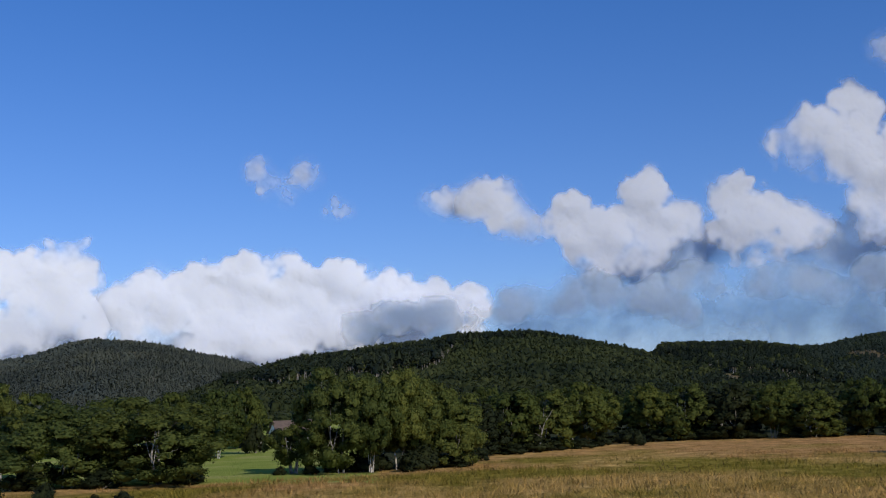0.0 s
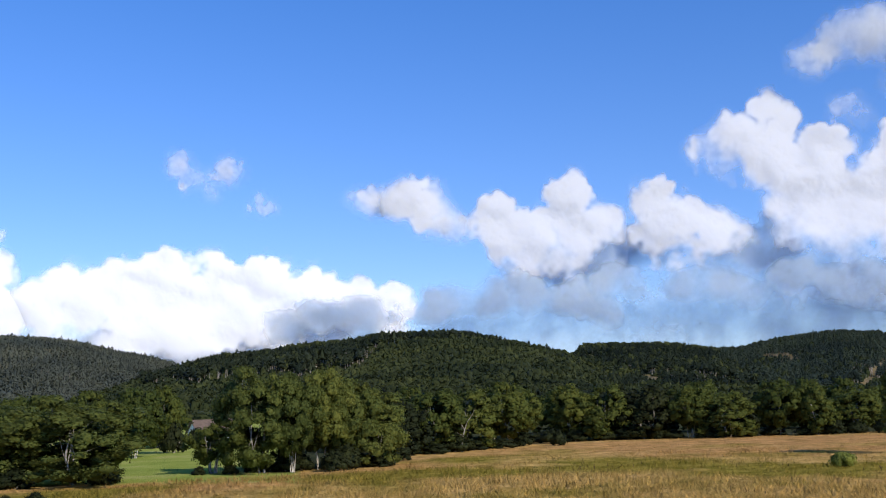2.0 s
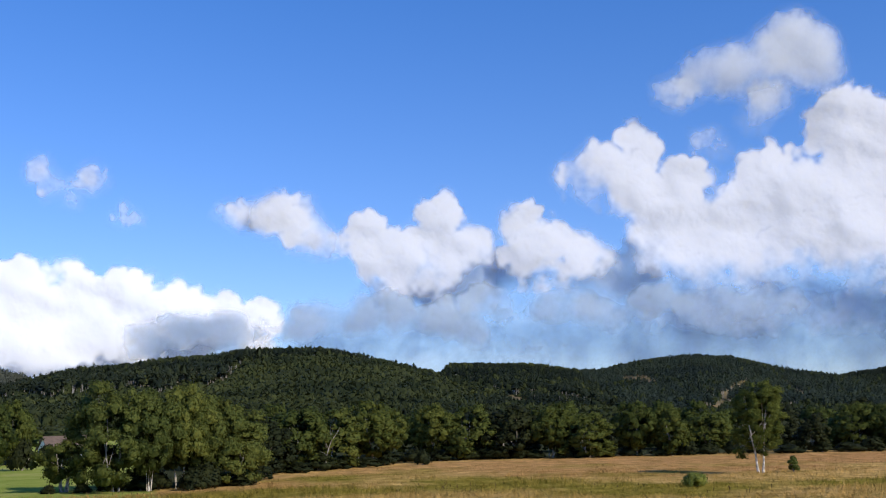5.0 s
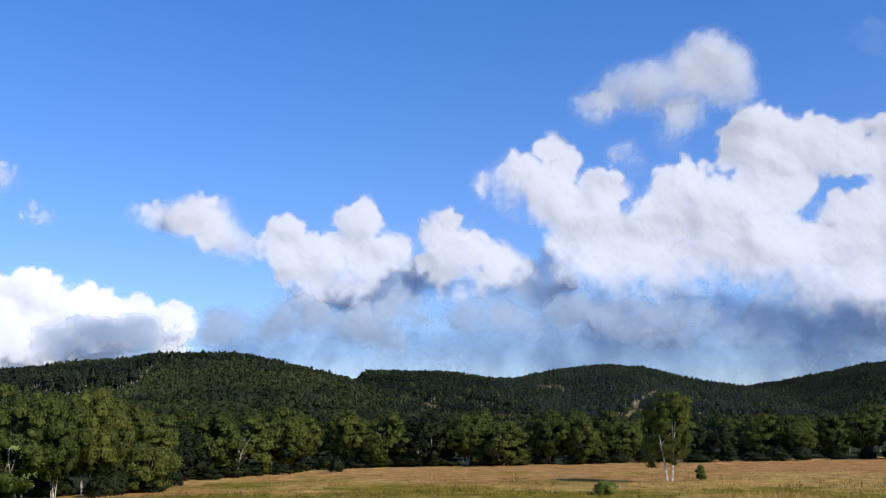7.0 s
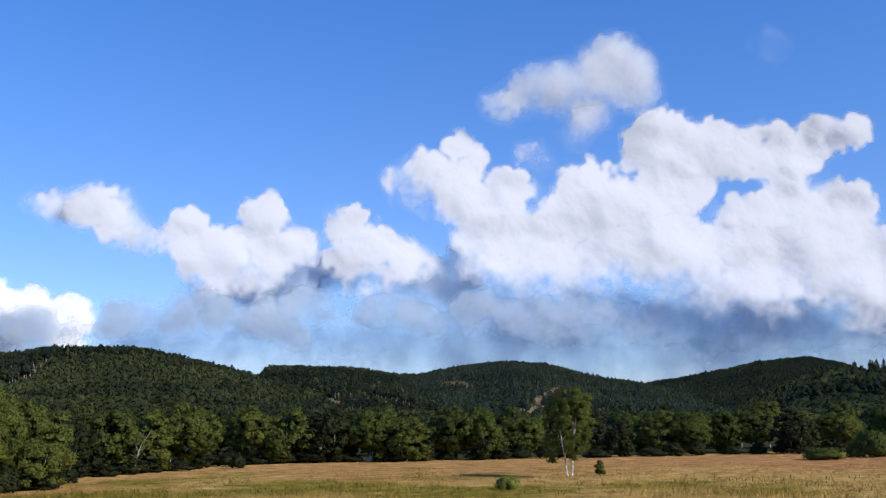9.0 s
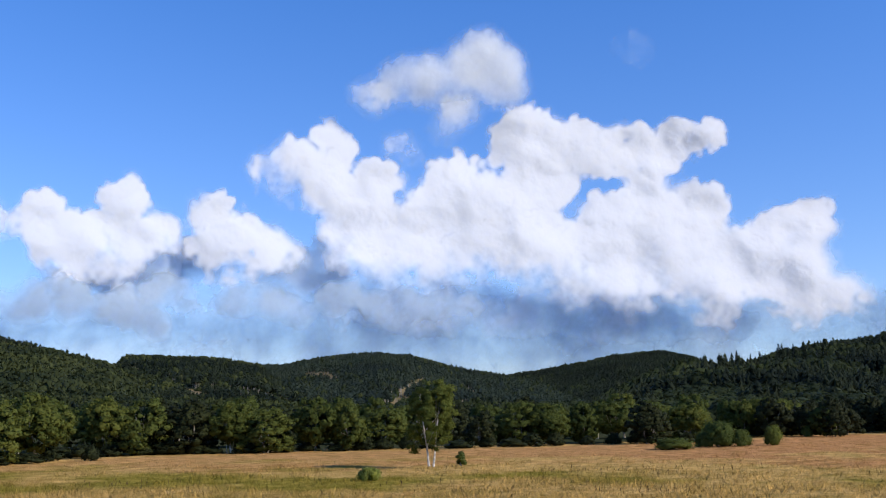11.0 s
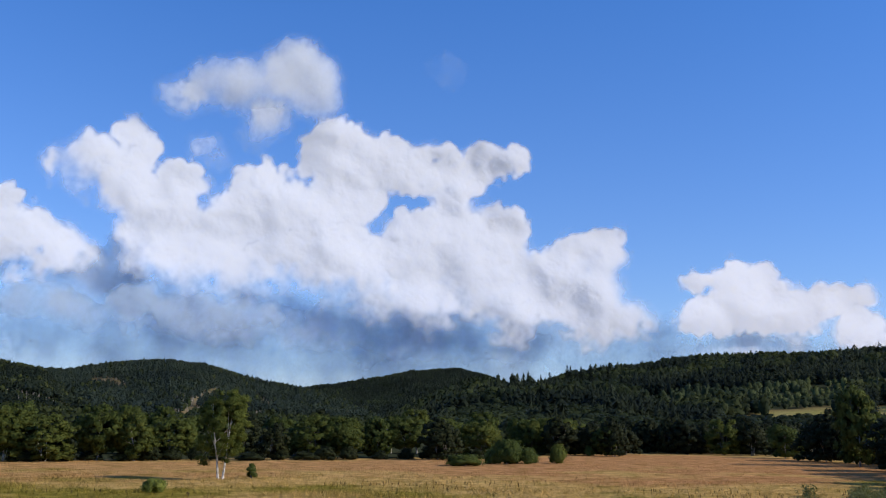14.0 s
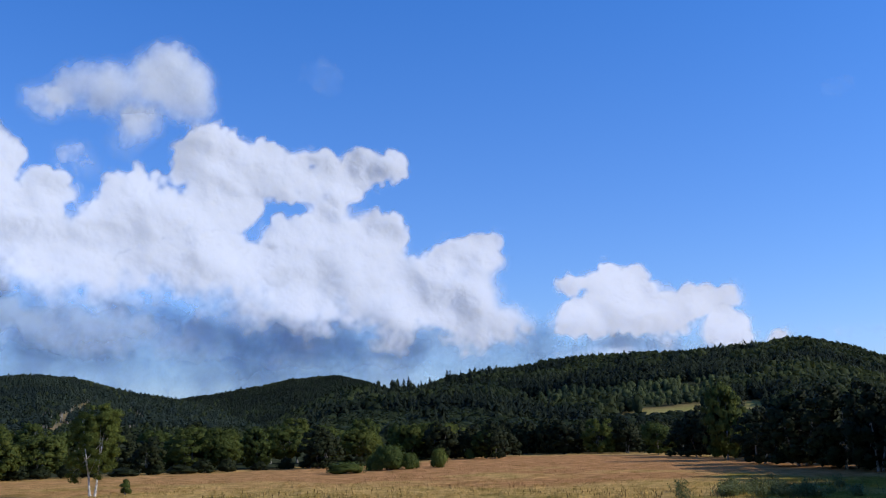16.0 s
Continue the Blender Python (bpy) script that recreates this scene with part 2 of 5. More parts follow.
# ---- the land: one sheet from the meadow to the wooded hills ----
# each hill: distance of its foot and of its ridge, then heading and angle of its ridge's treetops
HILLS = [
    (900, 2100, [(-40, 1.5), (-28, 2.5), (-24.6, 2.89), (-21.5, 3.48), (-19.8, 4.10), (-18.4, 4.26), (-16.7, 4.14), (-14.7, 3.87), (-11.7, 3.08), (-9.6, 2.42), (-6.9, 1.26), (-3, 0.3)]),
    (480, 1500, [(-20, -0.3), (-16.1, 0.66), (-13.8, 1.38), (-10.5, 2.26), (-6.9, 2.98), (-4.1, 3.34), (-0.9, 3.66), (1.0, 3.98), (5.6, 3.83), (8.7, 3.31), (11.1, 2.69), (13.1, 1.45), (15.1, 0.47), (18.4, -0.53)]),
    (800, 1900, [(7, 1.4), (9.4, 2.09), (11.4, 2.56), (12.1, 3.04), (13.7, 3.12), (16.8, 3.02), (19.0, 2.62), (19.9, 1.95), (21.7, 1.25), (24.5, 0.36), (27, -0.3)]),
    (1000, 2300, [(13, 1.4), (16.8, 2.31), (19.0, 2.65), (20.5, 2.65), (22.4, 2.99), (25.5, 3.26), (27.3, 3.04), (29.1, 2.48), (31.1, 2.10), (32.8, 1.79), (34.8, 1.37), (37.5, 0.59), (40, 0)]),
    (1300, 2900, [(27, 0.6), (29.8, 1.36), (32.3, 1.80), (33.8, 2.04), (36.3, 2.44), (38.5, 2.90), (41.0, 3.07), (42.8, 2.62), (45.5, 1.63), (48.5, 0.71), (52, 0)]),
    (330, 900, [(33, -0.9), (34.8, -0.6), (36.9, 0.19), (39.4, 1.35), (41.3, 2.14), (42.8, 2.50), (45.3, 2.69), (47.1, 2.73), (48.8, 2.65), (50.6, 2.18), (52.8, 1.27), (55.5, 0.39), (58, 0)]),
    (430, 1250, [(42, 0.8), (46.0, 2.24), (47.3, 2.83), (48.9, 3.05), (52.3, 3.34), (54.8, 3.77), (58.1, 4.04), (62.0, 3.99), (64.3, 4.16), (66.0, 4.27), (67.9, 3.83), (70.0, 3.05), (73.3, 2.62), (80, 2.0), (95, 1.0)]),
]
CANOPY = 10.3


def hill_heights(az, r):
    out = []
    for foot, ridge, line in HILLS:
        a, e = np.array(line).T
        top = EYE + ridge * np.tan(np.radians(np.interp(az, a, e, left=-2, right=-2))) - CANOPY
        s = np.clip((r - foot) / (ridge - foot), 0, 1)
        rise = s * s * (3 - 2 * s) * 0.55 + s * 0.45
        back = np.clip(1 - ((r - ridge) / 900.0), 0, 1) ** 0.7
        out.append(np.maximum(top, 0) * np.where(r < ridge, rise, back))
    return np.array(out)


LAND_SEED = 5


def land(x, y):
    """Height of the ground."""
    az, r = np.degrees(np.arctan2(x, y)), np.hypot(x, y)
    rng = np.random.default_rng(LAND_SEED)
    lumps = value_noise(rng, x / 120.0, y / 120.0, 3)
    small = value_noise(rng, x / 9.0, y / 9.0, 3)
    h = 5.6 * np.exp(-(r / 32.0) ** 2) + 0.12 * small * np.clip((r - 20) / 40, 0, 1)
    hill = hill_heights(az, r).max(0)
    return h + hill + 5.0 * lumps * np.clip(hill / 40.0, 0, 1)


def clearing(az, r):
    """How far the woods are cleared at a place: felled slopes and a hillside pasture."""
    out = np.zeros_like(az)
    for a, d, wa, wd, tilt in ((27.1, 1420, 0.95, 62, 250), (30.5, 1570, 0.75, 70, -330), (59.6, 622, 3.7, 36, 4), (54.6, 690, 2.2, 28, 0), (63.3, 640, 0.8, 30, 0), (46.2, 815, 1.1, 50, 0), (44.4, 790, 0.9, 40, 0), (22.3, 1690, 0.9, 60, -60), (15.2, 1160, 1.0, 50, -70), (-16.2, 1720, 0.5, 40, 0)):
        q = ((az - a) / wa) ** 2 + ((r - d - tilt * (az - a)) / wd) ** 2
        out = np.maximum(out, np.clip(1.6 - q, 0, 1))
    return out


def sward(x, y):
    """How rusty and how green the meadow's grass is at a place; the rest is straw."""
    az, r = np.degrees(np.arctan2(x, y)), np.hypot(x, y)
    a = value_noise(np.random.default_rng(61), x / 22.0, y / 22.0, 4, 0.6)
    b = value_noise(np.random.default_rng(62), x / 14.0, y / 14.0, 4, 0.6)
    rust = np.clip((r - np.interp(az, [-25, 0, 20, 75], [95, 115, 140, 150])) / 40 + 0.9 * a + 0.25, 0, 1)
    edge = np.interp(az, [-5, 1, 2, 8, 11, 26, 43, 50, 58, 74], [125, 130, 158, 182, 198, 205, 232, 300, 285, 170])
    rust = rust * np.clip((edge - r) / 16 + 0.35 * a, 0.1, 1)
    near = np.interp(az, [-25, -5, 5, 22, 30, 45, 56, 64, 75], [0.3, 0.6, 0.8, 0.75, 0.35, 0.0, 0.3, 1.3, 1.8])
    green = np.clip(near - np.abs(r - np.interp(az, [-25, 10, 30, 56, 75], [105, 118, 112, 100, 100])) / 42 + 0.95 * b, 0, 1)
    return np.clip(rust, 0, 0.9) * np.interp(az, [0, 28, 45], [0.5, 0.7, 1.0]), np.clip(green, 0, 0.9)


def paint_sward(me, x, y):
    rust, green = sward(x, y)
    col = me.color_attributes.new("sward", "FLOAT_COLOR", "POINT")
    col.data.foreach_set("color", np.stack([rust, green, np.zeros_like(rust), np.ones_like(rust)], -1).astype(np.float32).ravel())


def build_ground():
    az = np.concatenate([np.arange(-180, -45, 9.0), np.arange(-45, 95, 0.5), np.arange(95, 180, 8.5)])
    r = np.concatenate([[0.0], np.geomspace(4, 4900, 200)])
    A, R = np.meshgrid(az, r)
    x, y = R * np.sin(np.radians(A)), R * np.cos(np.radians(A))
    z = land(x, y)
    na, nr = len(az), len(r)
    i, j = np.meshgrid(np.arange(na), np.arange(nr - 1))
    i2 = (i + 1) % na
    quads = np.stack([j * na + i, j * na + i2, (j + 1) * na + i2, (j + 1) * na + i], -1).reshape(-1, 4)[:, ::-1]
    me = mesh_of("ground", np.stack([x, y, z], -1).reshape(-1, 3), [quads], GROUND, True)
    hill = hill_heights(A, R).max(0)
    pasture = ((A < -3.5) & (R > 126 - 1.2 * (A + 20))).astype(float)
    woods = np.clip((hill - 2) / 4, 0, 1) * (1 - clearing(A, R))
    clear = clearing(A, R) * (hill > 2) * np.where(A > 50, 0.35, 1)
    pasture = np.maximum(pasture * (hill < 2), 0.6 * clearing(A, R) * (A > 50))
    # shade under the tree rows, painted as dark ground over the grass
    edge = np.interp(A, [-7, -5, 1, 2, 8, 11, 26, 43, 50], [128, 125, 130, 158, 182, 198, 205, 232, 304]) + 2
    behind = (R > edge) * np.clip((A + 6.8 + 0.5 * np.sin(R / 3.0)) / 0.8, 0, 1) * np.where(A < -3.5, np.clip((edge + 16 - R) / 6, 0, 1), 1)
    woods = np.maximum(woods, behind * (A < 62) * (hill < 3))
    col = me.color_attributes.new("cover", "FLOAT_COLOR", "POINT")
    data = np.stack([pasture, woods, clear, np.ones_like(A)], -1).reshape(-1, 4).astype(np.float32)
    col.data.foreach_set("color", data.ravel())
    paint_sward(me, x.ravel(), y.ravel())
    tagged(new("ground", me), "tall dry meadow grass sheet rising into wooded hills", "ground", kind="structure")


build_ground()


# ---- woods on the hills ----
def tube(path, radii, sides=6):
    v, f = [], []
    for k, (p, q) in enumerate(zip(path, radii)):
        for s in range(sides):
            a = 2 * math.pi * s / sides
            v.append((p[0] + q * math.cos(a), p[1] + q * math.sin(a), p[2]))
        if k:
            o = (k - 1) * sides
            for s in range(sides):
                t = (s + 1) % sides
                f.append((o + s, o + t, o + sides + t, o + sides + s))
    return np.array(v), np.array(f)


def lump_template(rng, sprays=26, leaf=1.0):
    """A broad-leaved crown seen from far: leafy sprays over an uneven dome."""
    v, f = [], []
    sides = 6
    for z, q in ((0.05, 0.25), (0.42, 0.46), (0.8, 0.29)):
        for s in range(sides):
            a = 2 * math.pi * (s + z) / sides
            k = q * rng.uniform(0.75, 1.15)
            v.append((k * math.cos(a), k * math.sin(a), z))
    v.append((0, 0, 0.92))
    for s in range(sides):
        t = (s + 1) % sides
        for o in (0, sides):
            f += [(o + s, o + t, o + sides + t), (o + s, o + sides + t, o + sides + s)]
        f.append((2 * sides + s, 2 * sides + t, 3 * sides))
    shape = rng.uniform(0.8, 1.15, 8)
    for k in range(sprays):
        a, u = rng.uniform(0, 6.28), rng.uniform(-0.5, 1.0)
        c = math.sqrt(max(0, 1 - u * u)) * shape[int(a / 6.29 * 8)]
        d = np.array([c * math.cos(a), c * math.sin(a), u])
        p = np.array([0, 0, 0.52]) + d * np.array([0.47, 0.47, 0.45]) * rng.uniform(0.85, 1.1)
        nrm = d + rng.normal(size=3) * 0.3
        t = np.cross(nrm, rng.normal(size=3))
        t /= np.linalg.norm(t)
        w = np.cross(nrm, t)
        w /= np.linalg.norm(w)
        e = rng.uniform(0.12, 0.22) * leaf
        base = len(v)
        v += [tuple(p + t * e), tuple(p - t * e * 0.6 + w * e), tuple(p - t * e * 0.6 - w * e)]
        f.append((base, base + 1, base + 2))
    return np.array(v), np.array(f)


def spire_template(rng, boughs=24, bare=0.12, blunt=0.8):
    """A conifer seen from far: drooping boughs round a thin core, clear of boughs low on the stem."""
    v, f = [], []
    sides = 5
    for s in range(sides):
        a = 2 * math.pi * s / sides
        v.append((0.2 * math.cos(a), 0.2 * math.sin(a), bare + 0.06))
    v.append((0, 0, 0.97))
    f += [(s, (s + 1) % sides, sides) for s in range(sides)]
    for k in range(boughs):
        u = (k + rng.uniform(0, 1)) / boughs
        a = rng.uniform(0, 6.28)
        z = bare + (0.94 - bare) * u
        q = (0.5 * (1 - u) ** blunt + 0.05) * rng.uniform(0.6, 1.2)
        w = (q * 0.5 + 0.03) * min(1.0, math.sqrt(24 / boughs))
        c, d = math.cos(a), math.sin(a)
        base = len(v)
        v += [(0, 0, z + 0.1), (q * c - w * d, q * d + w * c, z - 0.04), (q * c + w * d, q * d - w * c, z - 0.04)]
        f.append((base, base + 2, base + 1))
    return np.array(v), np.array(f)


def scatter(pts, heights, widths, templates, rng):
    """Trees of the templates at the points: corners, faces, soft outward normals, and one tone a tree."""
    vs, fs, ns, ts, off = [], [], [], [], 0
    pick = rng.integers(0, len(templates), len(pts))
    turn = rng.uniform(0, 6.28, len(pts))
    tone = rng.uniform(0, 1, len(pts))
    for k, (tv, tf) in enumerate(templates):
        s = np.nonzero(pick == k)[0]
        if not len(s):
            continue
        c, d = np.cos(turn[s])[:, None], np.sin(turn[s])[:, None]
        ux, uy = tv[None, :, 0] * c - tv[None, :, 1] * d, tv[None, :, 0] * d + tv[None, :, 1] * c
        uz = np.broadcast_to(tv[None, :, 2], ux.shape)
        vs.append(np.stack([ux * widths[s][:, None] + pts[s, 0][:, None], uy * widths[s][:, None] + pts[s, 1][:, None], uz * heights[s][:, None] + pts[s, 2][:, None]], -1).reshape(-1, 3))
        out = np.stack([ux, uy, (uz - 0.42) * 0.8], -1).reshape(-1, 3)
        ns.append(out / (np.linalg.norm(out, axis=1)[:, None] + 1e-6))
        ts.append(np.repeat(tone[s], len(tv)))
        fs.append((tf[None] + off + (np.arange(len(s)) * len(tv))[:, None, None]).reshape(-1, 3))
        off += len(s) * len(tv)
    return np.concatenate(vs), np.concatenate(fs), np.concatenate(ns), np.concatenate(ts)


def old_spruces(az, r):
    """Where tall spruces stand: above the edges of the stands on each hill."""
    edge = np.interp(az, [-12, -9, -4, -1.4, 0, 1, 2.5, 5, 9, 11.5, 12.5, 13.7, 15.6, 18.1, 20, 21.5, 23, 26, 27, 29, 32, 36, 42], [1250, 1060, 985, 1000, 1045, 1136, 1240, 1330, 1400, 1500, 1620, 1370, 1245, 1235, 1190, 1130, 1090, 1216, 1300, 1330, 1250, 1300, 1350])
    edge = edge + 26 * np.sin(az * 2.3) + 14 * np.sin(az * 7.1)
    return (r > edge) & (az > -12) & (az < 44)


def build_forests():
    rng = np.random.default_rng(11)
    lumps = [lump_template(rng, 13, 1.4) for _ in range(8)]
    spires = [spire_template(rng, 24, 0.1, b) for b in (0.8, 0.6, 0.5, 0.4, 0.45, 0.35, 0.6, 0.4)]
    edge_spires = [spire_template(rng, 20, 0.42, b) for b in (0.6, 0.5, 0.4, 0.4)]
    fine_spires = [spire_template(rng, 64, 0.08, b) for b in (0.8, 0.7, 0.6, 0.5)]
    full = [lump_template(rng, 52, 0.78) for _ in range(6)]
    rs = [380.0]
    while rs[-1] < 3000:
        rs.append(rs[-1] + 5.5 + rs[-1] / 300.0)
    P = []
    for r in rs:
        step = math.degrees((3.4 + r / 480.0) / r)
        az = np.arange(-27, 76, step)
        az = az + rng.uniform(-0.45, 0.45, len(az)) * step
        P.append(np.stack([az, r + rng.uniform(-0.45, 0.45, len(az)) * (5.5 + r / 300.0)], -1))
    az, r = np.concatenate(P).T
    x, y = r * np.sin(np.radians(az)), r * np.cos(np.radians(az))
    z = land(x, y)
    hh = hill_heights(az, r)
    which = hh.argmax(0)
    # keep only what rises above the treetops in front of it
    bins = np.floor((az + 30) * 5).astype(int)
    seen = np.full(bins.max() + 2, -0.02)
    keep = np.zeros(len(r), bool)
    for q in np.argsort(r):
        top, canopy = (z[q] + 16 - EYE) / r[q], (z[q] + 7 - EYE) / r[q]
        keep[q] = top > seen[bins[q]]
        if hh[which[q], q] > 2 and canopy > seen[bins[q]]:
            seen[bins[q]] = canopy
    chance = rng.uniform(0, 1, len(r))
    keep &= (hh.max(0) > 1.5) & (chance > np.minimum(1.2 * clearing(az, r), 0.94))
    # young open growth above the hillside pasture
    young = (which == 6) & (r > 650) & (r < 800) & (az > 49) & (az < 61.5)
    # the knoll's top is felled but for thin saplings
    young |= (which == 5) & (r > 700) & (az > 42.8) & (az < 48.6)
    keep &= ~(young & (chance < np.where(which == 5, 0.68, 0.5)))
    stands = value_noise(np.random.default_rng(3), x / 260.0, y / 260.0, 3) + value_noise(np.random.default_rng(4), x / 40.0, y / 40.0, 2) * 0.5
    bias = np.array([0.1, -0.9, -0.8, -0.3, 0.3, -0.12, -0.25])[which]
    # more dark spruces high on the long ridge stand in for cloud shade
    high = (which == 6) & (r > 800)
    con = stands + bias + np.where(high, np.interp(az, [50, 60, 66], [0.15, 0.3, 0.55]), 0) > 0
    old = old_spruces(az, r) & (rng.uniform(0, 1, len(r)) > 0.1) & (which < 5)
    con |= old
    crest = np.array([h[1] for h in HILLS])[which] - r < 90
    con &= ~(crest & (which != 0) & (rng.uniform(0, 1, len(r)) < 0.75))
    rim = old & (~old_spruces(az, r - 36) | (clearing(az, r - 22) > 0.3))
    strip = ~old_spruces(az, r) & old_spruces(az, r + 100) & (which < 5)
    names = ("hazy grey ridge", "broad hill", "saddle hill", "felled hill", "far peak", "knoll", "long ridge")
    for k in range(len(HILLS)):
        for conifer, sapling in ((False, False), (True, False), (False, True)):
            s = np.nonzero(keep & (which == k) & ((young if sapling else ~young & (con == conifer))))[0]
            if len(s) < 3:
                continue
            pts = np.stack([x, y, z], -1)[s]
            small = np.where(young[s], rng.uniform(0.35, 0.75, len(s)), np.where(strip[s], rng.uniform(0.25, 0.5, len(s)), 1.0))
            if conifer:
                h = rng.uniform(9.5, 12.5, len(s)) * (1 + 0.35 * (rng.uniform(0, 1, len(s)) > 0.93)) * small * np.where(rim[s] & (r[s] < 1260), 1.3, 1.0) * np.where((r[s] < 600) & (az[s] > 55), 0.4, 1.0)
                w = h * rng.uniform(0.52, 0.7, len(s))
                sets = ((~rim[s] & (r[s] >= 950), spires), (~rim[s] & (r[s] < 950), fine_spires), (rim[s], edge_spires))
            else:
                h = rng.uniform(7.5, 13.0, len(s)) * np.where((r[s] < 600) & (az[s] > 55), 0.4, np.where(r[s] < 570, 0.55, 1.0)) * small
                w = rng.uniform(5.4, 8.8, len(s)) * (1 + r[s] / 6000.0) * np.sqrt(small)
                if sapling:
                    w *= 0.75
                sets = ((r[s] >= 720, lumps), (r[s] < 720, full))
            got = [scatter(pts[c], h[c], w[c], t, rng) for c, t in sets if c.any()]
            starts = np.cumsum([0] + [len(g[0]) for g in got])
            v, out, tone = (np.concatenate([g[i] for g in got]) for i in (0, 2, 3))
            f = np.concatenate([g[1] + o for g, o in zip(got, starts)])
            me = mesh_of("forest", v, [f], HAZED_NEEDLES if k == 0 else (FAR_HAZE_NEEDLES if k == 3 else NEEDLES) if conifer else SAPLINGS if sapling else LIT_WOODS if k == 1 else WOODS, True)
            at = me.attributes.new("tone", "FLOAT", "POINT")
            at.data.foreach_set("value", tone.astype(np.float32))
            nor = np.zeros(len(v) * 3, np.float32)
            me.vertices.foreach_get("normal", nor)
            soft = nor.reshape(-1, 3) * 0.15 + out * 0.6 + np.array([0, 0, 0.7])
            soft /= np.linalg.norm(soft, axis=1)[:, None] + 1e-6
            me.normals_split_custom_set_from_vertices(soft.astype(np.float32))
            ob = new("conifer_forest" if conifer else "broadleaf_forest", me)
            if sapling:
                ob.name = "young_forest"
            tagged(ob, "young pale green trees standing openly on the " + names[k] if sapling else ("dense dark spruce trees covering the " if conifer else "dense dark green broadleaf woods on the ") + names[k], "forest", kind="stuff")
    # pale stems along the rims of the spruce stands
    s = np.nonzero(keep & rim)[0]
    tv, tf = [], []
    for i, q in enumerate(s):
        lean = rng.normal(0, 0.2, 2)
        v, f = tube([(x[q], y[q], z[q] - 0.3), (x[q] + lean[0], y[q] + lean[1], z[q] + rng.uniform(6, 10))], [0.36, 0.22], 4)
        tv.append(v), tf.append(f + 8 * i)
    tagged(new("spruce_stems", mesh_of("spruce_stems", np.concatenate(tv), [np.concatenate(tf)], STEM)), "pale bare lower stems along the spruce stands' edges", "tree stems", kind="stuff")


build_forests()


# ---- single trees ----
def ball():
    bm = bmesh.new()
    bmesh.ops.create_icosphere(bm, subdivisions=1, radius=1)
    got = np.array([v.co[:] for v in bm.verts]), np.array([[v.index for v in q.verts] for q in bm.faces])
    bm.free()
    return got


BALL, BALL_FACES = ball()


def leaves(rng, centres, radii, count, size, core=0.7):
    """Small rhombic leaves round the clumps, mostly on their outsides."""
    per = np.maximum(6, (count * radii ** 2 / (radii ** 2).sum())).astype(int)
    c = np.repeat(centres, per, 0)
    q = np.repeat(radii, per)
    d = rng.normal(size=(len(c), 3))
    d /= np.linalg.norm(d, axis=1)[:, None]
    d[:, 2] = np.where(d[:, 2] < -0.6, -d[:, 2], d[:, 2])
    p = c + d * (q * rng.uniform(0.55, 1.15, len(c)))[:, None] * np.array([1, 1, 0.88])
    nrm = d + rng.normal(size=d.shape) * 0.3
    nrm /= np.linalg.norm(nrm, axis=1)[:, None]
    t = np.cross(nrm, rng.normal(size=d.shape))
    t /= np.linalg.norm(t, axis=1)[:, None] + 1e-9
    b = np.cross(nrm, t)
    s = (size * rng.uniform(0.6, 1.4, len(c)))[:, None]
    v = np.stack([p - t * s, p - b * s * 0.6, p + t * s, p + b * s * 0.6], 1).reshape(-1, 3)
    f = np.arange(len(v)).reshape(-1, 4)
    mid = (centres * radii[:, None]).sum(0) / radii.sum()
    span = np.abs(centres - mid).max(0) + 0.3
    # a leafy mass inside each clump
    cores, core_faces, core_soft = [], [], []
    for k in range(len(centres)):
        w = BALL * rng.uniform(0.7, 1.15, (len(BALL), 1))
        cores.append(centres[k] + w * radii[k] * core)
        core_faces.append(BALL_FACES + len(BALL) * k)
        out = (cores[-1] - mid) / span
        core_soft.append(0.55 * BALL + 0.75 * out / (np.linalg.norm(out, axis=1)[:, None] + 1e-6) + np.array([0, 0, 0.12]))
    whole = (p - mid) / span
    whole /= np.linalg.norm(whole, axis=1)[:, None] + 1e-6
    soft = 0.55 * d + 0.75 * whole + rng.normal(size=d.shape) * 0.34 + np.array([0, 0, 0.12])
    soft /= np.linalg.norm(soft, axis=1)[:, None]
    return np.concatenate([v] + cores), (f, np.concatenate(core_faces) + len(v)), np.concatenate([np.repeat(soft, 4, 0)] + core_soft)


def leafy(name, leaf_set, mat):
    v, f, soft = leaf_set
    me = mesh_of(name, v, f, mat, True)
    me.normals_split_custom_set_from_vertices(soft.astype(np.float32))
    return me


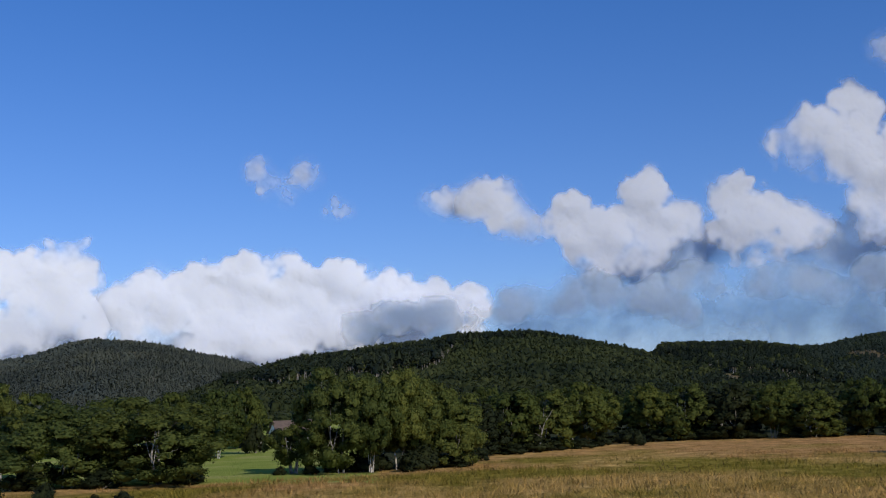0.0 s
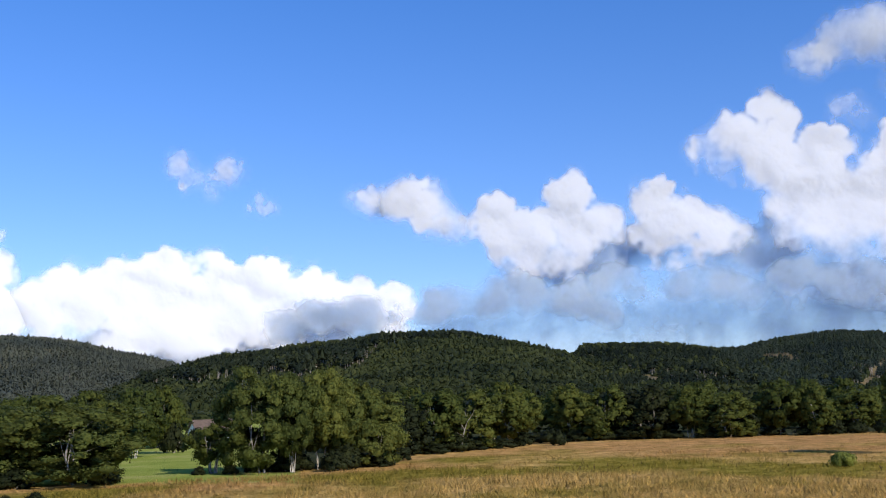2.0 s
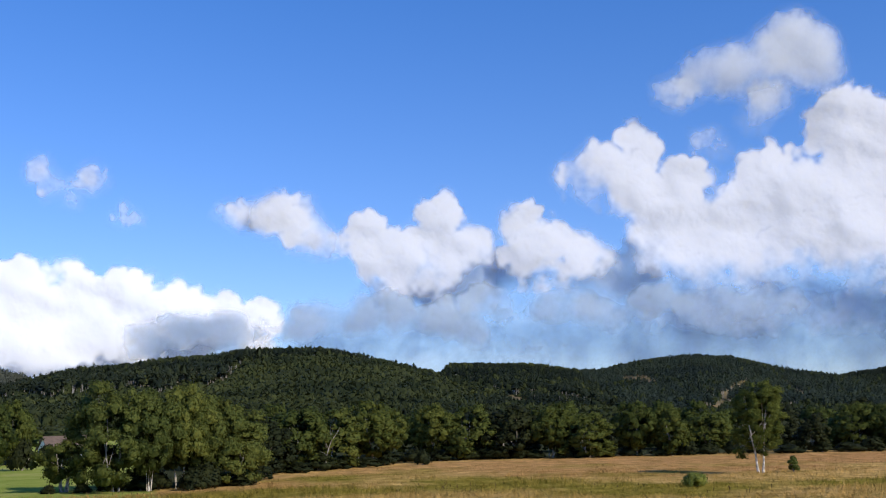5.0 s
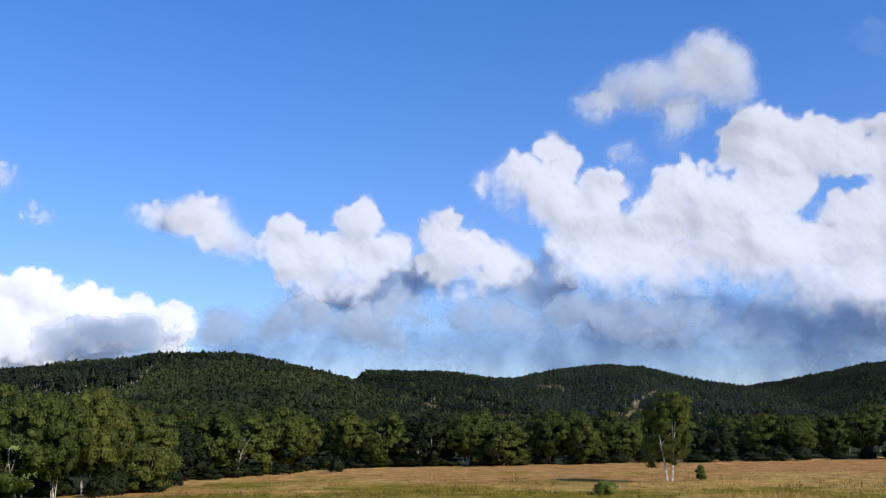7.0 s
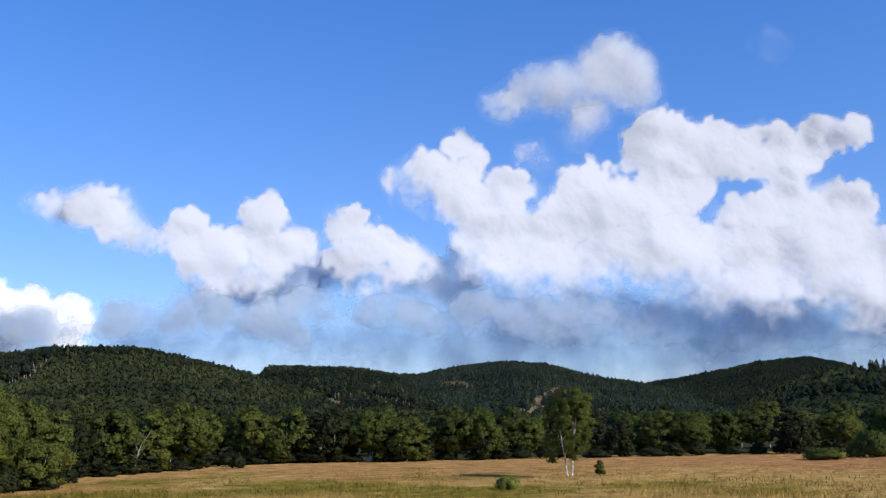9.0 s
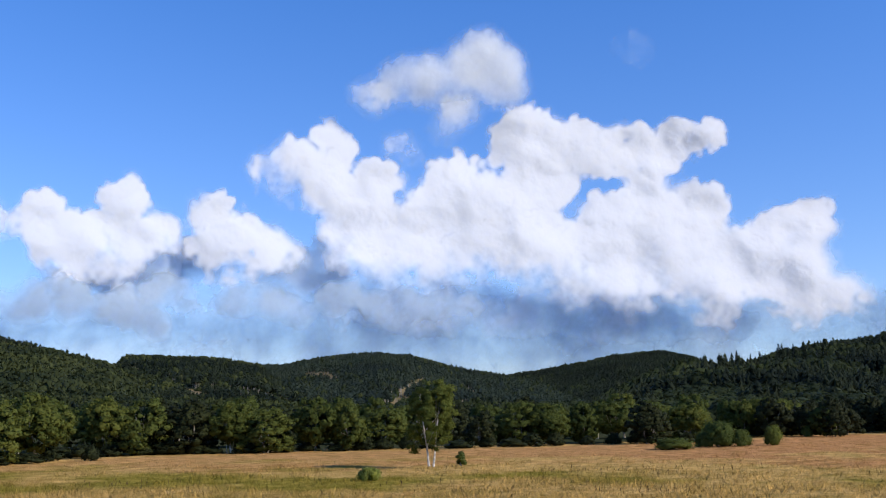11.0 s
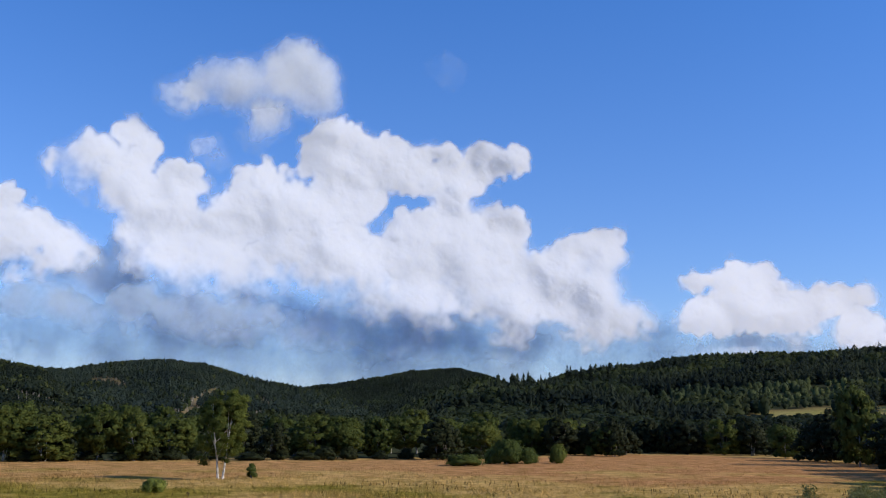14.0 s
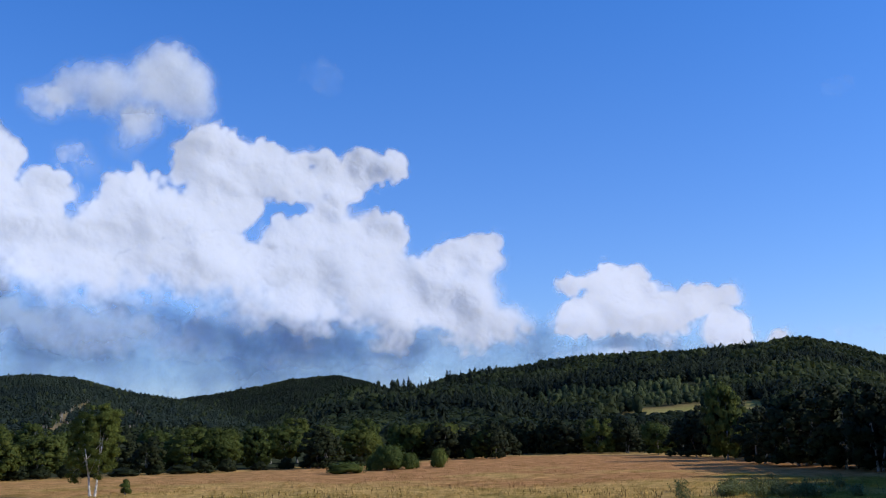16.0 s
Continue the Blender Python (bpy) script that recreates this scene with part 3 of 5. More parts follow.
def make_tree(name, seed, height, width, low=0.22, clumps=45, count=4200, leaf=0.14, stems=1, lean=0.05, leaf_mat=None, bark=None, top=1.0, droop=0.0, core=0.7, parted=0.0, thick=1.0, sway=0.012):
    """A tree of the given height and width at the origin: an Empty with a trunk and a crown."""
    rng = np.random.default_rng(seed)
    root = new(name)
    root.empty_display_size = 0.5
    # uneven crown
    d = rng.normal(size=(clumps, 3))
    d /= np.linalg.norm(d, axis=1)[:, None]
    lobes = rng.normal(size=(5, 3))
    bump = 1 + 0.16 * np.sin(d @ lobes.T * 1.7 + rng.uniform(0, 6, 5)).sum(1) / 1.6
    rad = rng.uniform(0.25, 1.0, clumps) ** 0.45 * bump
    half_h = height * (1 - low) / 2
    c = d * rad[:, None] * np.array([width * 0.48, width * 0.48, half_h * 0.95])
    taper = 1 - (1 - top) * np.clip(c[:, 2] / half_h, 0, 1)
    c[:, :2] *= taper[:, None]
    c[:, 2] += height * low + half_h - droop * np.hypot(c[:, 0], c[:, 1])
    c[:, 2] = np.clip(c[:, 2], 0.09 * height, height * 0.95)
    # foliage that hangs to either side and leaves the stems in view
    inner = (np.abs(c[:, 0]) < parted * width) & (c[:, 2] < 0.42 * height)
    c[inner, 0] = np.where(c[inner, 0] > 0, 1, -1) * width * rng.uniform(parted, parted + 0.22, inner.sum())
    if parted:
        c[:, 2] -= np.where(c[:, 0] < -0.22 * width, 0.09 * height, 0) * (c[:, 2] < 0.5 * height)
        c[:, 2] = np.maximum(c[:, 2], 0.14 * height)
    radii = rng.uniform(0.55, 1.25, clumps) * (width + height) * 0.43 / clumps ** 0.45 * (0.8 if parted else 1)
    # stems and limbs
    tv, tf, off = [], [], 0
    for k in range(stems):
        a = 2 * math.pi * k / stems + rng.uniform(0, 1)
        foot = np.array([math.cos(a), math.sin(a), 0]) * 0.035 * width * (stems > 1)
        end = foot + np.array([math.cos(a), math.sin(a), 0]) * width * rng.uniform(0.5, 1.5) * lean * (1 + stems) + np.array([0, 0, height * 0.74])
        steps = np.linspace(0, 1, 8)
        wob = np.cumsum(rng.normal(size=(8, 3)) * sway * height, 0) * np.array([1, 1, 0])
        wob[0] = 0
        path = foot + (end - foot) * steps[:, None] + wob
        path[0, 2] = -0.25
        r0 = 0.02 * height / stems ** 0.45 * thick
        v, f = tube(path, r0 * (1 - 0.85 * steps) * np.where(steps == 0, 1.35, 1))
        tv.append(v), tf.append(f + off)
        off += len(v)
        for q in rng.choice(clumps, 4, replace=False):
            i = rng.integers(2, 6)
            s2 = np.linspace(0, 1, 5)[:, None]
            lim = path[i] + (c[q] - path[i]) * s2 + np.array([0, 0, 1]) * (s2 * (1 - s2)) * -0.1 * height * rng.uniform(-1, 1)
            v, f = tube(lim, r0 * 0.3 * (1 - 0.8 * s2[:, 0]), 5)
            tv.append(v), tf.append(f + off)
            off += len(v)
    child("trunk", mesh_of("trunk", np.concatenate(tv), [np.concatenate(tf)], bark or BARK, True), root)
    child("crown", leafy("crown", leaves(rng, c, radii, count, leaf, core), leaf_mat or LEAF), root)
    return root


def make_bush(name, seed, height, width, clumps=14, count=1200, leaf=0.12, leaf_mat=None):
    rng = np.random.default_rng(seed)
    root = new(name)
    root.empty_display_size = 0.3
    a, q = rng.uniform(0, 6.28, clumps), rng.uniform(0, 1, clumps) ** 0.6
    c = np.stack([q * np.cos(a) * width * 0.36, q * np.sin(a) * width * 0.36, height * rng.uniform(0.18, 0.8, clumps) * (1 - 0.5 * q ** 2)], -1)
    radii = rng.uniform(0.16, 0.28, clumps) * min(width, height * 1.3)
    tv, tf, off = [], [], 0
    for k in range(5):
        s = np.linspace(0, 1, 4)[:, None]
        p = np.array([0, 0, -0.1]) + (c[k] - np.array([0, 0, -0.1])) * s
        v, f = tube(p, 0.025 * height * (1 - 0.7 * s[:, 0]), 5)
        tv.append(v), tf.append(f + off)
        off += len(v)
    child("stems", mesh_of("stems", np.concatenate(tv), [np.concatenate(tf)], BARK, True), root)
    got = leaves(rng, c, radii, count, leaf)
    got[0][:, 2] = np.maximum(got[0][:, 2], 0.02)
    child("foliage", leafy("foliage", got, leaf_mat or LEAF), root)
    return root


def ground_z(x, y):
    return float(land(np.array([x]), np.array([y]))[0])


def stand(ob, az, dist, turn, sx, sz, copy=True):
    p = toward(az, dist)
    m = pose(p.x, p.y, ground_z(p.x, p.y) - 0.03, 0, 0, turn) @ Matrix.Diagonal((sx, sx, sz, 1))
    if copy:
        return copy_thing(ob, m @ Matrix.Diagonal((1 / ob.scale.x, 1 / ob.scale.y, 1 / ob.scale.z, 1)))
    ob.matrix_basis = m
    return ob


# kinds of hedgerow trees, each 10 m high and 9 m wide before it is set in place
KINDS = [
    dict(seed=21, low=-0.1, stems=3, thick=0.7, lean=0.03, clumps=150, count=19000, leaf=0.14),
    dict(seed=22, low=-0.02, stems=2, thick=0.8, lean=0.03, clumps=150, count=19000, leaf=0.14),
    dict(seed=23, low=0.08, stems=1, clumps=150, count=19000, leaf=0.14),
    dict(seed=24, low=0.14, thick=0.5, sway=0.006, bark=BIRCH_BARK, stems=4, clumps=150, count=19000, leaf=0.14, lean=0.018),
    dict(seed=25, low=-0.05, stems=1, clumps=150, count=19000, leaf=0.14, top=0.7),
    dict(seed=26, low=-0.15, stems=2, clumps=150, count=19000, leaf=0.14, leaf_mat=LEAF_DARK_SHADED),
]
LABELS = [
    "broad bushy green willow with pale trunks",
    "rounded green tree with forked pale trunk",
    "green leafy tree with single grey trunk",
    "many-stemmed green tree with whitish trunks",
    "upright green tree with narrowing crown",
    "dark green dense tree, shade-darkened leaves to ground",
]
PROTOS = {}


def hedgerow_tree(kind, az, dist, h, w, turn, group, where):
    far = dist > 150 or az > 73
    if (kind, far) not in PROTOS:
        form = dict(KINDS[kind])
        if far:
            form.update(seed=form["seed"] + 60, count=5200, leaf=0.235)
        elif kind != 5:
            form.update(leaf_mat=LEAF_WILLOW)
        PROTOS[kind, far] = make_tree("tree", height=10, width=9, **form)
        ob = stand(PROTOS[kind, far], az, dist, turn, w / 9, h / 10, False)
    else:
        ob = stand(PROTOS[kind, far], az, dist, turn, w / 9, h / 10)
    return tagged(ob, LABELS[kind] + " " + where, "tree", group)


# heading, distance, height, width, kind
NEAR_ROW = [
    (-22.9, 149, 11.3, 8, 2), (-19.7, 126, 9.4, 13.1, 0), (-15.1, 121, 8.8, 13.2, 1), (-11.2, 237, 11.5, 12, 1),
    (-5.6, 127, 11.6, 9.2, 1), (-4.0, 127, 10.9, 7.4, 3), (-2.5, 129, 11.4, 7.6, 3), (-1.0, 130, 10.4, 7.8, 3), (0.4, 132, 9.6, 8.4, 0), (1.8, 157, 8.4, 8.9, 5),
    (3.5, 162, 9.6, 9.0, 1), (5.5, 168, 8.6, 9.3, 0), (7.9, 180, 9.9, 9.9, 2),
]
FAR_ROW = [
    (11.1, 198, 10.4, 9.8, 1), (13.0, 196, 9.2, 9.5, 0), (15.2, 196, 9.2, 10.5, 5), (17.5, 196, 8.7, 9.5, 3), (19.4, 194, 7.4, 9.5, 0),
    (22.1, 198, 9.0, 8.0, 2), (23.9, 198, 8.5, 7.4, 4), (25.7, 203, 7.5, 8.7, 1), (31.0, 206, 6.6, 6.3, 5), (33.1, 219, 8.1, 9.9, 0), (34.8, 218, 7.8, 7.5, 2),
    (36.7, 224, 8.1, 6.4, 4), (38.3, 228, 8.0, 9.2, 3), (40.1, 217, 8.1, 8.5, 5), (42.1, 232, 8.1, 10.2, 1),
]
# trees past heading 70 are out of view, added to shade row and meadow
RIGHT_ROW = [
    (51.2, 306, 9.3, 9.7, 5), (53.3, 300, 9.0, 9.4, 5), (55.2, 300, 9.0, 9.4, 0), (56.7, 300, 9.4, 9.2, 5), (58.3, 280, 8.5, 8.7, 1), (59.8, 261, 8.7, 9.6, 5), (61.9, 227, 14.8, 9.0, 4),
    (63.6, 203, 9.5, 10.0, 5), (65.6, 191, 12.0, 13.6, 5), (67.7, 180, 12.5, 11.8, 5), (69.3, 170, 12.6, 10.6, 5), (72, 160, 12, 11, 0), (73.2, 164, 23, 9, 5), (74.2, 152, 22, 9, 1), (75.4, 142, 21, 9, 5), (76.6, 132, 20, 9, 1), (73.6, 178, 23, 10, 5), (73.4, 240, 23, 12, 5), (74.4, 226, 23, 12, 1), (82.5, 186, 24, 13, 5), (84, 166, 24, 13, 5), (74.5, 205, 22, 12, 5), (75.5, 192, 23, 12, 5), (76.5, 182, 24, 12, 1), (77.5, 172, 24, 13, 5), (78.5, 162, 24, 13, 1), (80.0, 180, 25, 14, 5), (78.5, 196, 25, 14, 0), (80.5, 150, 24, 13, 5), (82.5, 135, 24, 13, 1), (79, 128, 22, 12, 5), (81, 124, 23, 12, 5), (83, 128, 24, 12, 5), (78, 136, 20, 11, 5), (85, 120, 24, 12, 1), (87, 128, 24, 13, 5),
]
rnd = random.Random(7)
for row, name, where in ((NEAR_ROW, "near tree row", "at meadow edge"), (FAR_ROW, "far tree row", "along far meadow edge"), (RIGHT_ROW, "shaded tree row", "beside the dry meadow")):
    for az, dist, h, w, kind in row:
        hedgerow_tree(kind, az, dist, h * 1.08, w * 1.15, rnd.uniform(0, 360), name, where)
# a second rank that closes the gaps
for k in range(26):
    az = -1 + k * 1.9 + rnd.uniform(-0.4, 0.4)
    dist = float(np.interp(az, [-2, 8, 20, 48], [165, 215, 230, 262])) + rnd.uniform(0, 14)
    hedgerow_tree(rnd.choice([0, 1, 2, 3, 5]), az, dist, rnd.uniform(8.6, 10.8), rnd.uniform(9, 12.5), rnd.uniform(0, 360), "rear tree rank", "behind meadow trees")

for az, dist, h, w, kind in ((-25, 168, 11, 11, 1), (-21.5, 172, 11.5, 11, 2), (-18.2, 176, 10.4, 11, 0), (-16.1, 180, 11.3, 10, 1), (-14.2, 184, 11.4, 10, 2), (-12.2, 188, 12.0, 10, 3), (-10.6, 206, 12.3, 7, 2)):
    hedgerow_tree(kind, az, dist, h, w, rnd.uniform(0, 360), "rear tree rank", "behind pasture trees")

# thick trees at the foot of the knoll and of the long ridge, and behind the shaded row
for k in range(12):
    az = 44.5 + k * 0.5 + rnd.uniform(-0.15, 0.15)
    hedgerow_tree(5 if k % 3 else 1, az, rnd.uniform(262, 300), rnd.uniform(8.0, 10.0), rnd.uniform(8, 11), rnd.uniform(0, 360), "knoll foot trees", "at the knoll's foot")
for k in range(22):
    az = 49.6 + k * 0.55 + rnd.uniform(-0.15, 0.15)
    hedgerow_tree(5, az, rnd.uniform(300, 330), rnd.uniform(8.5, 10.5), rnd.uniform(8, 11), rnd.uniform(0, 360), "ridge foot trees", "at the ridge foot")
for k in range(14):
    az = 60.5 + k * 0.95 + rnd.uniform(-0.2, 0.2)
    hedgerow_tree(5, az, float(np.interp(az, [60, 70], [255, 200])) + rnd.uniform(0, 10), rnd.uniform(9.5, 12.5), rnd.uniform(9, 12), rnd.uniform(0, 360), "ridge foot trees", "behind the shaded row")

# an old cut-back willow with two stout pale trunks
willow = make_tree("tree", 37, 5.9, 6.3, low=0.26, clumps=56, count=8500, leaf=0.12, stems=2, lean=0.05, leaf_mat=LEAF, bark=BARK, core=0.7, thick=2.5)
tagged(stand(willow, -8.15, 128, 8, 1, 1, False), "squat cut-back willow with two stout pale trunks", "tree")

# a dead forked stem standing bare in the tree row
def make_snag(seed, height):
    rng = np.random.default_rng(seed)
    root = new("dead_tree")
    root.empty_display_size = 0.3
    path = np.array([(0, 0, -0.3), (0.1, 0, 0.3 * height), (0.5, 0, 0.5 * height), (0.9, 0.1, 0.68 * height), (1.7, 0.1, 0.84 * height), (2.3, 0, height)])
    v, f = tube(path, [0.13, 0.11, 0.09, 0.07, 0.05, 0.02], 7)
    child("trunk", mesh_of("trunk", v, [f], BARK, True), root)
    for k, (x, z, sx, sz) in enumerate(((0.5, 0.5, -0.9, 0.28), (0.9, 0.68, -0.2, 0.26), (1.7, 0.84, 0.9, -0.04), (0.2, 0.36, -1.1, 0.1))):
        q = np.linspace(0, 1, 5)[:, None]
        p = np.array([x, 0, z * height]) + q * np.array([sx, rng.uniform(-0.3, 0.3), sz * height]) + np.array([0, 0, 0.3]) * q * (1 - q)
        v, f = tube(p, 0.06 * (1 - 0.8 * q[:, 0]), 5)
        child("limb", mesh_of("limb", v, [f], BARK, True), root)
    return root


tagged(stand(make_snag(38, 6.6), 5.2, 163, -6, 1, 1, False), "bare dead forked tree with pale bark in the tree row", "tree")

# the lone birch, its sapling, and bushes out on the meadow
birch = make_tree("birch_tree", 31, 11.9, 6.2, low=0.2, clumps=210, count=32000, leaf=0.085, core=0.5, parted=0.1, stems=2, lean=0.045, leaf_mat=LEAF_BIRCH, bark=BIRCH_BARK, top=0.85, droop=0.1, thick=0.85, sway=0.003)
tagged(stand(birch, 28.35, 135, -57, 1.12, 1.04, False), "lone birch with two white trunks on the meadow", "tree")
sapling = make_bush("birch_sapling", 32, 2.8, 1.5, 12, 1200, 0.1, LEAF_BIRCH)
tagged(stand(sapling, 30.0, 136, 0, 1, 1, False), "small green birch sapling in dry grass", "tree")
bush = make_bush("bush", 33, 1.85, 2.8, 26, 2600, 0.085, LEAF_LIGHT)
tagged(stand(bush, 25.0, 111, 0, 1, 1, False), "round light green bush alone in the grass", "bush")
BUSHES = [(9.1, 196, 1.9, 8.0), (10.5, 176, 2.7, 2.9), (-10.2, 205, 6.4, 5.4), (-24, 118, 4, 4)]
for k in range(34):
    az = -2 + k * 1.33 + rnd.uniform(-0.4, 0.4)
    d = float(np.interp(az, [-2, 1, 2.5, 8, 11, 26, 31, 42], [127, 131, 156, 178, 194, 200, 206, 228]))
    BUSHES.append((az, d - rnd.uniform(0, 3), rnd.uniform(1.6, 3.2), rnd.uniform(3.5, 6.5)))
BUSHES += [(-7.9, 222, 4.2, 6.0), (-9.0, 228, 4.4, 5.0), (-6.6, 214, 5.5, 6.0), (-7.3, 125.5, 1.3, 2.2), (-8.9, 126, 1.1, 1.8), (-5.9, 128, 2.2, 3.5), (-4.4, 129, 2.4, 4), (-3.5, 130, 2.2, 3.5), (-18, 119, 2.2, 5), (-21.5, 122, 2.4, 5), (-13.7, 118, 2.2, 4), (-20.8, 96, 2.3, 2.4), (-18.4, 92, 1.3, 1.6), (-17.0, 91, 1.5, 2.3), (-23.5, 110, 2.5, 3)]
bright_bush = None
for az, dist, h, w in ((41.4, 188, 2.3, 6.9), (43.7, 202, 5.4, 6.6), (44.9, 203, 3.5, 4.2), (46.5, 207, 4.3, 3.4), (48.2, 263, 2.9, 2.8), (49.4, 285, 4.9, 6.2), (43.0, 204, 3.2, 3.6)):
    if bright_bush is None:
        bright_bush = make_bush("bush", 36, 3, 3.5, 40, 5200, 0.1, LEAF_BIRCH)
        ob = stand(bright_bush, az, dist, 10, w / 3.5, h / 3, False)
    else:
        ob = stand(bright_bush, az, dist, rnd.uniform(0, 360), w / 3.5, h / 3)
    tagged(ob, "full green bush out on the dry meadow", "bush", "meadow bushes")
# these bushes share the leaf colour that has shade painted in
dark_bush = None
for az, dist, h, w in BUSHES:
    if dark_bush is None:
        dark_bush = make_bush("bush", 34, 3, 3.5, 24, 1800, 0.15, LEAF_DARK_SHADED)
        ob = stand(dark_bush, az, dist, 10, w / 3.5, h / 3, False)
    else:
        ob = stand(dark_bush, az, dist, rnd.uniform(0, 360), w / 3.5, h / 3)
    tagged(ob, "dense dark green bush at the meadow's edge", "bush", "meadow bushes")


# pale weeds on the near meadow
def make_weed(seed, stems=60):
    """A clump of upright weed stems set with narrow leaves."""
    rng = np.random.default_rng(seed)
    root = new("weed_clump")
    root.empty_display_size = 0.2
    vs = []
    for k in range(stems):
        x, y = rng.normal(0, 0.38, 2)
        h, lx, ly = rng.uniform(0.45, 1.0), *rng.normal(0, 0.12, 2)
        for j in range(9):
            u = (j + rng.uniform(0, 1)) / 9
            p = np.array([x + lx * u, y + ly * u, h * u])
            a = rng.uniform(0, 6.28)
            d = np.array([math.cos(a), math.sin(a), rng.uniform(0.2, 1.1)]) * rng.uniform(0.1, 0.2)
            w = np.array([-math.sin(a), math.cos(a), 0]) * 0.042
            vs += [p, p + 0.5 * d - w, p + d, p + 0.5 * d + w]
    n = len(vs) // 4
    v = np.array(vs)
    v[:, 2] = np.maximum(v[:, 2], 0.01)
    soft = np.repeat(rng.normal(0, 0.35, (n, 3)), 4, 0) + np.array([0, 0, 0.9])
    soft /= np.linalg.norm(soft, axis=1)[:, None]
    me = mesh_of("foliage", v, [np.arange(4 * n).reshape(-1, 4)], LEAF_WEED, True)
    me.normals_split_custom_set_from_vertices(soft.astype(np.float32))
    child("foliage", me, root)
    tv, tf, off = [], [], 0
    for k in range(1):
        x, y = rng.normal(0, 0.05, 2)
        q, f = tube(np.array([(x, y, -0.05), (x * 1.05, y * 1.05, 0.4), (x * 1.1, y * 1.1, rng.uniform(0.8, 1.15))]), [0.012, 0.01, 0.005], 4)
        tv.append(q), tf.append(f + off)
        off += len(q)
    child("stems", mesh_of("stems", np.concatenate(tv), [np.concatenate(tf)], STALK, True), root)
    return root


weed = make_weed(35)
for k in range(50):
    az, d = (rnd.uniform(61.5, 66), rnd.uniform(111, 122)) if k < 34 else (rnd.uniform(59, 70), rnd.uniform(108, 135))
    ob = stand(weed, az, d, rnd.uniform(0, 360), rnd.uniform(0.9, 1.7), rnd.uniform(0.8, 1.5), k > 0)
    tagged(ob, "pale green weed clump in long grass", "weed", "meadow weeds")

# ---- spruces standing clear on the knoll ----
def make_spruce(seed, height):
    rng = np.random.default_rng(seed)
    root = new("spruce_tree")
    root.empty_display_size = 0.5
    z = np.linspace(-0.3, height, 6)
    v, f = tube(np.stack([z * 0, z * 0, z], -1), 0.017 * height * (1.03 - z / height), 6)
    child("trunk", mesh_of("trunk", v, [f], BARK, True), root)
    vs, n = [], 260
    for k in range(n):
        u = (k + rng.uniform(0, 1)) / n
        a = rng.uniform(0, 6.28)
        zc = height * (0.16 + 0.84 * u)
        q = height * (0.23 * (1 - u) ** 0.8 + 0.02) * rng.uniform(0.45, 1.15)
        w = 0.28 * q + 0.08
        c, d, drop = math.cos(a), math.sin(a), rng.uniform(0.05, 0.4) * q
        vs += [(0, 0, zc + 0.15), (0.7 * q * c - w * d, 0.7 * q * d + w * c, zc - 0.6 * drop), (q * c, q * d, zc - drop), (0.7 * q * c + w * d, 0.7 * q * d - w * c, zc - 0.6 * drop)]
    child("crown", mesh_of("crown", vs, [np.arange(4 * n).reshape(-1, 4)], NEEDLES), root)
    return root


spruces = [make_spruce(71, 15), make_spruce(72, 15), make_spruce(73, 15)]
used = set()
for k in range(40):
    az = rnd.uniform(43.8, 46.6) if k < 22 else rnd.uniform(46.9, 49.6)
    dist, kind = rnd.uniform(840, 905), k % 3
    high = rnd.uniform(9, 17) if az < 46.8 else rnd.uniform(11, 23)
    ob = stand(spruces[kind], az, dist, rnd.uniform(0, 360), high / 15, high / 15, kind in used)
    used.add(kind)
    tagged(ob, "tall thin dark spruce standing clear on the knoll", "tree", "knoll spruces")


# ---- bare pale trunks along felled edges of the woods ----
def bare_trunks(spans, label):
    rng = np.random.default_rng(len(label))
    tv, tf, off = [], [], 0
    for az0, az1, r0, r1, n in spans:
        for k in range(n):
            az, d = rng.uniform(az0, az1), rng.uniform(r0, r1)
            p = toward(az, d)
            z = ground_z(p.x, p.y)
            h, lean = rng.uniform(6, 11), rng.normal(0, 0.35, 2)
            path = [(p.x, p.y, z - 0.3), (p.x + lean[0], p.y + lean[1], z + h * 0.5), (p.x + 2 * lean[0], p.y + 2 * lean[1], z + h)]
            v, f = tube(path, [0.34, 0.25, 0.08], 5)
            tv.append(v), tf.append(f + off)
            off += len(v)
    tagged(new("bare_trunks", mesh_of("bare_trunks", np.concatenate(tv), [np.concatenate(tf)], BARK)), label, "dead trees", kind="stuff")


bare_trunks([(25.8, 26.8, 1290, 1400, 40), (26.8, 27.6, 1420, 1560, 14), (30.3, 31.4, 1420, 1540, 6)], "bare grey spruce trunks on the felled slope")
bare_trunks([(-2.9, 0.5, 1030, 1056, 24), (-8.6, -5.8, 1030, 1052, 24), (-16.9, -14.9, 1340, 1365, 24)], "pale spruce trunks at the plantation edge")
bare_trunks([(16.5, 20.7, 1082, 1112, 32)], "pale trunks below the dark spruce stand")

# ---- farmhouse behind the pasture trees ----
def box_bm(x0, x1, y0, y1, z0, z1):
    bm = bmesh.new()
    bmesh.ops.create_cube(bm, size=1)
    for v in bm.verts:
        v.co = Vector((x0 if v.co.x < 0 else x1, y0 if v.co.y < 0 else y1, z0 if v.co.z < 0 else z1))
    return bm


def part(name, bm, mat, parent, label=""):
    me = bpy.data.meshes.new(name)
    bmesh.ops.recalc_face_normals(bm, faces=bm.faces[:])
    bm.to_mesh(me)
    bm.free()
    me.materials.append(mat)
    return child(name, me, parent, label)


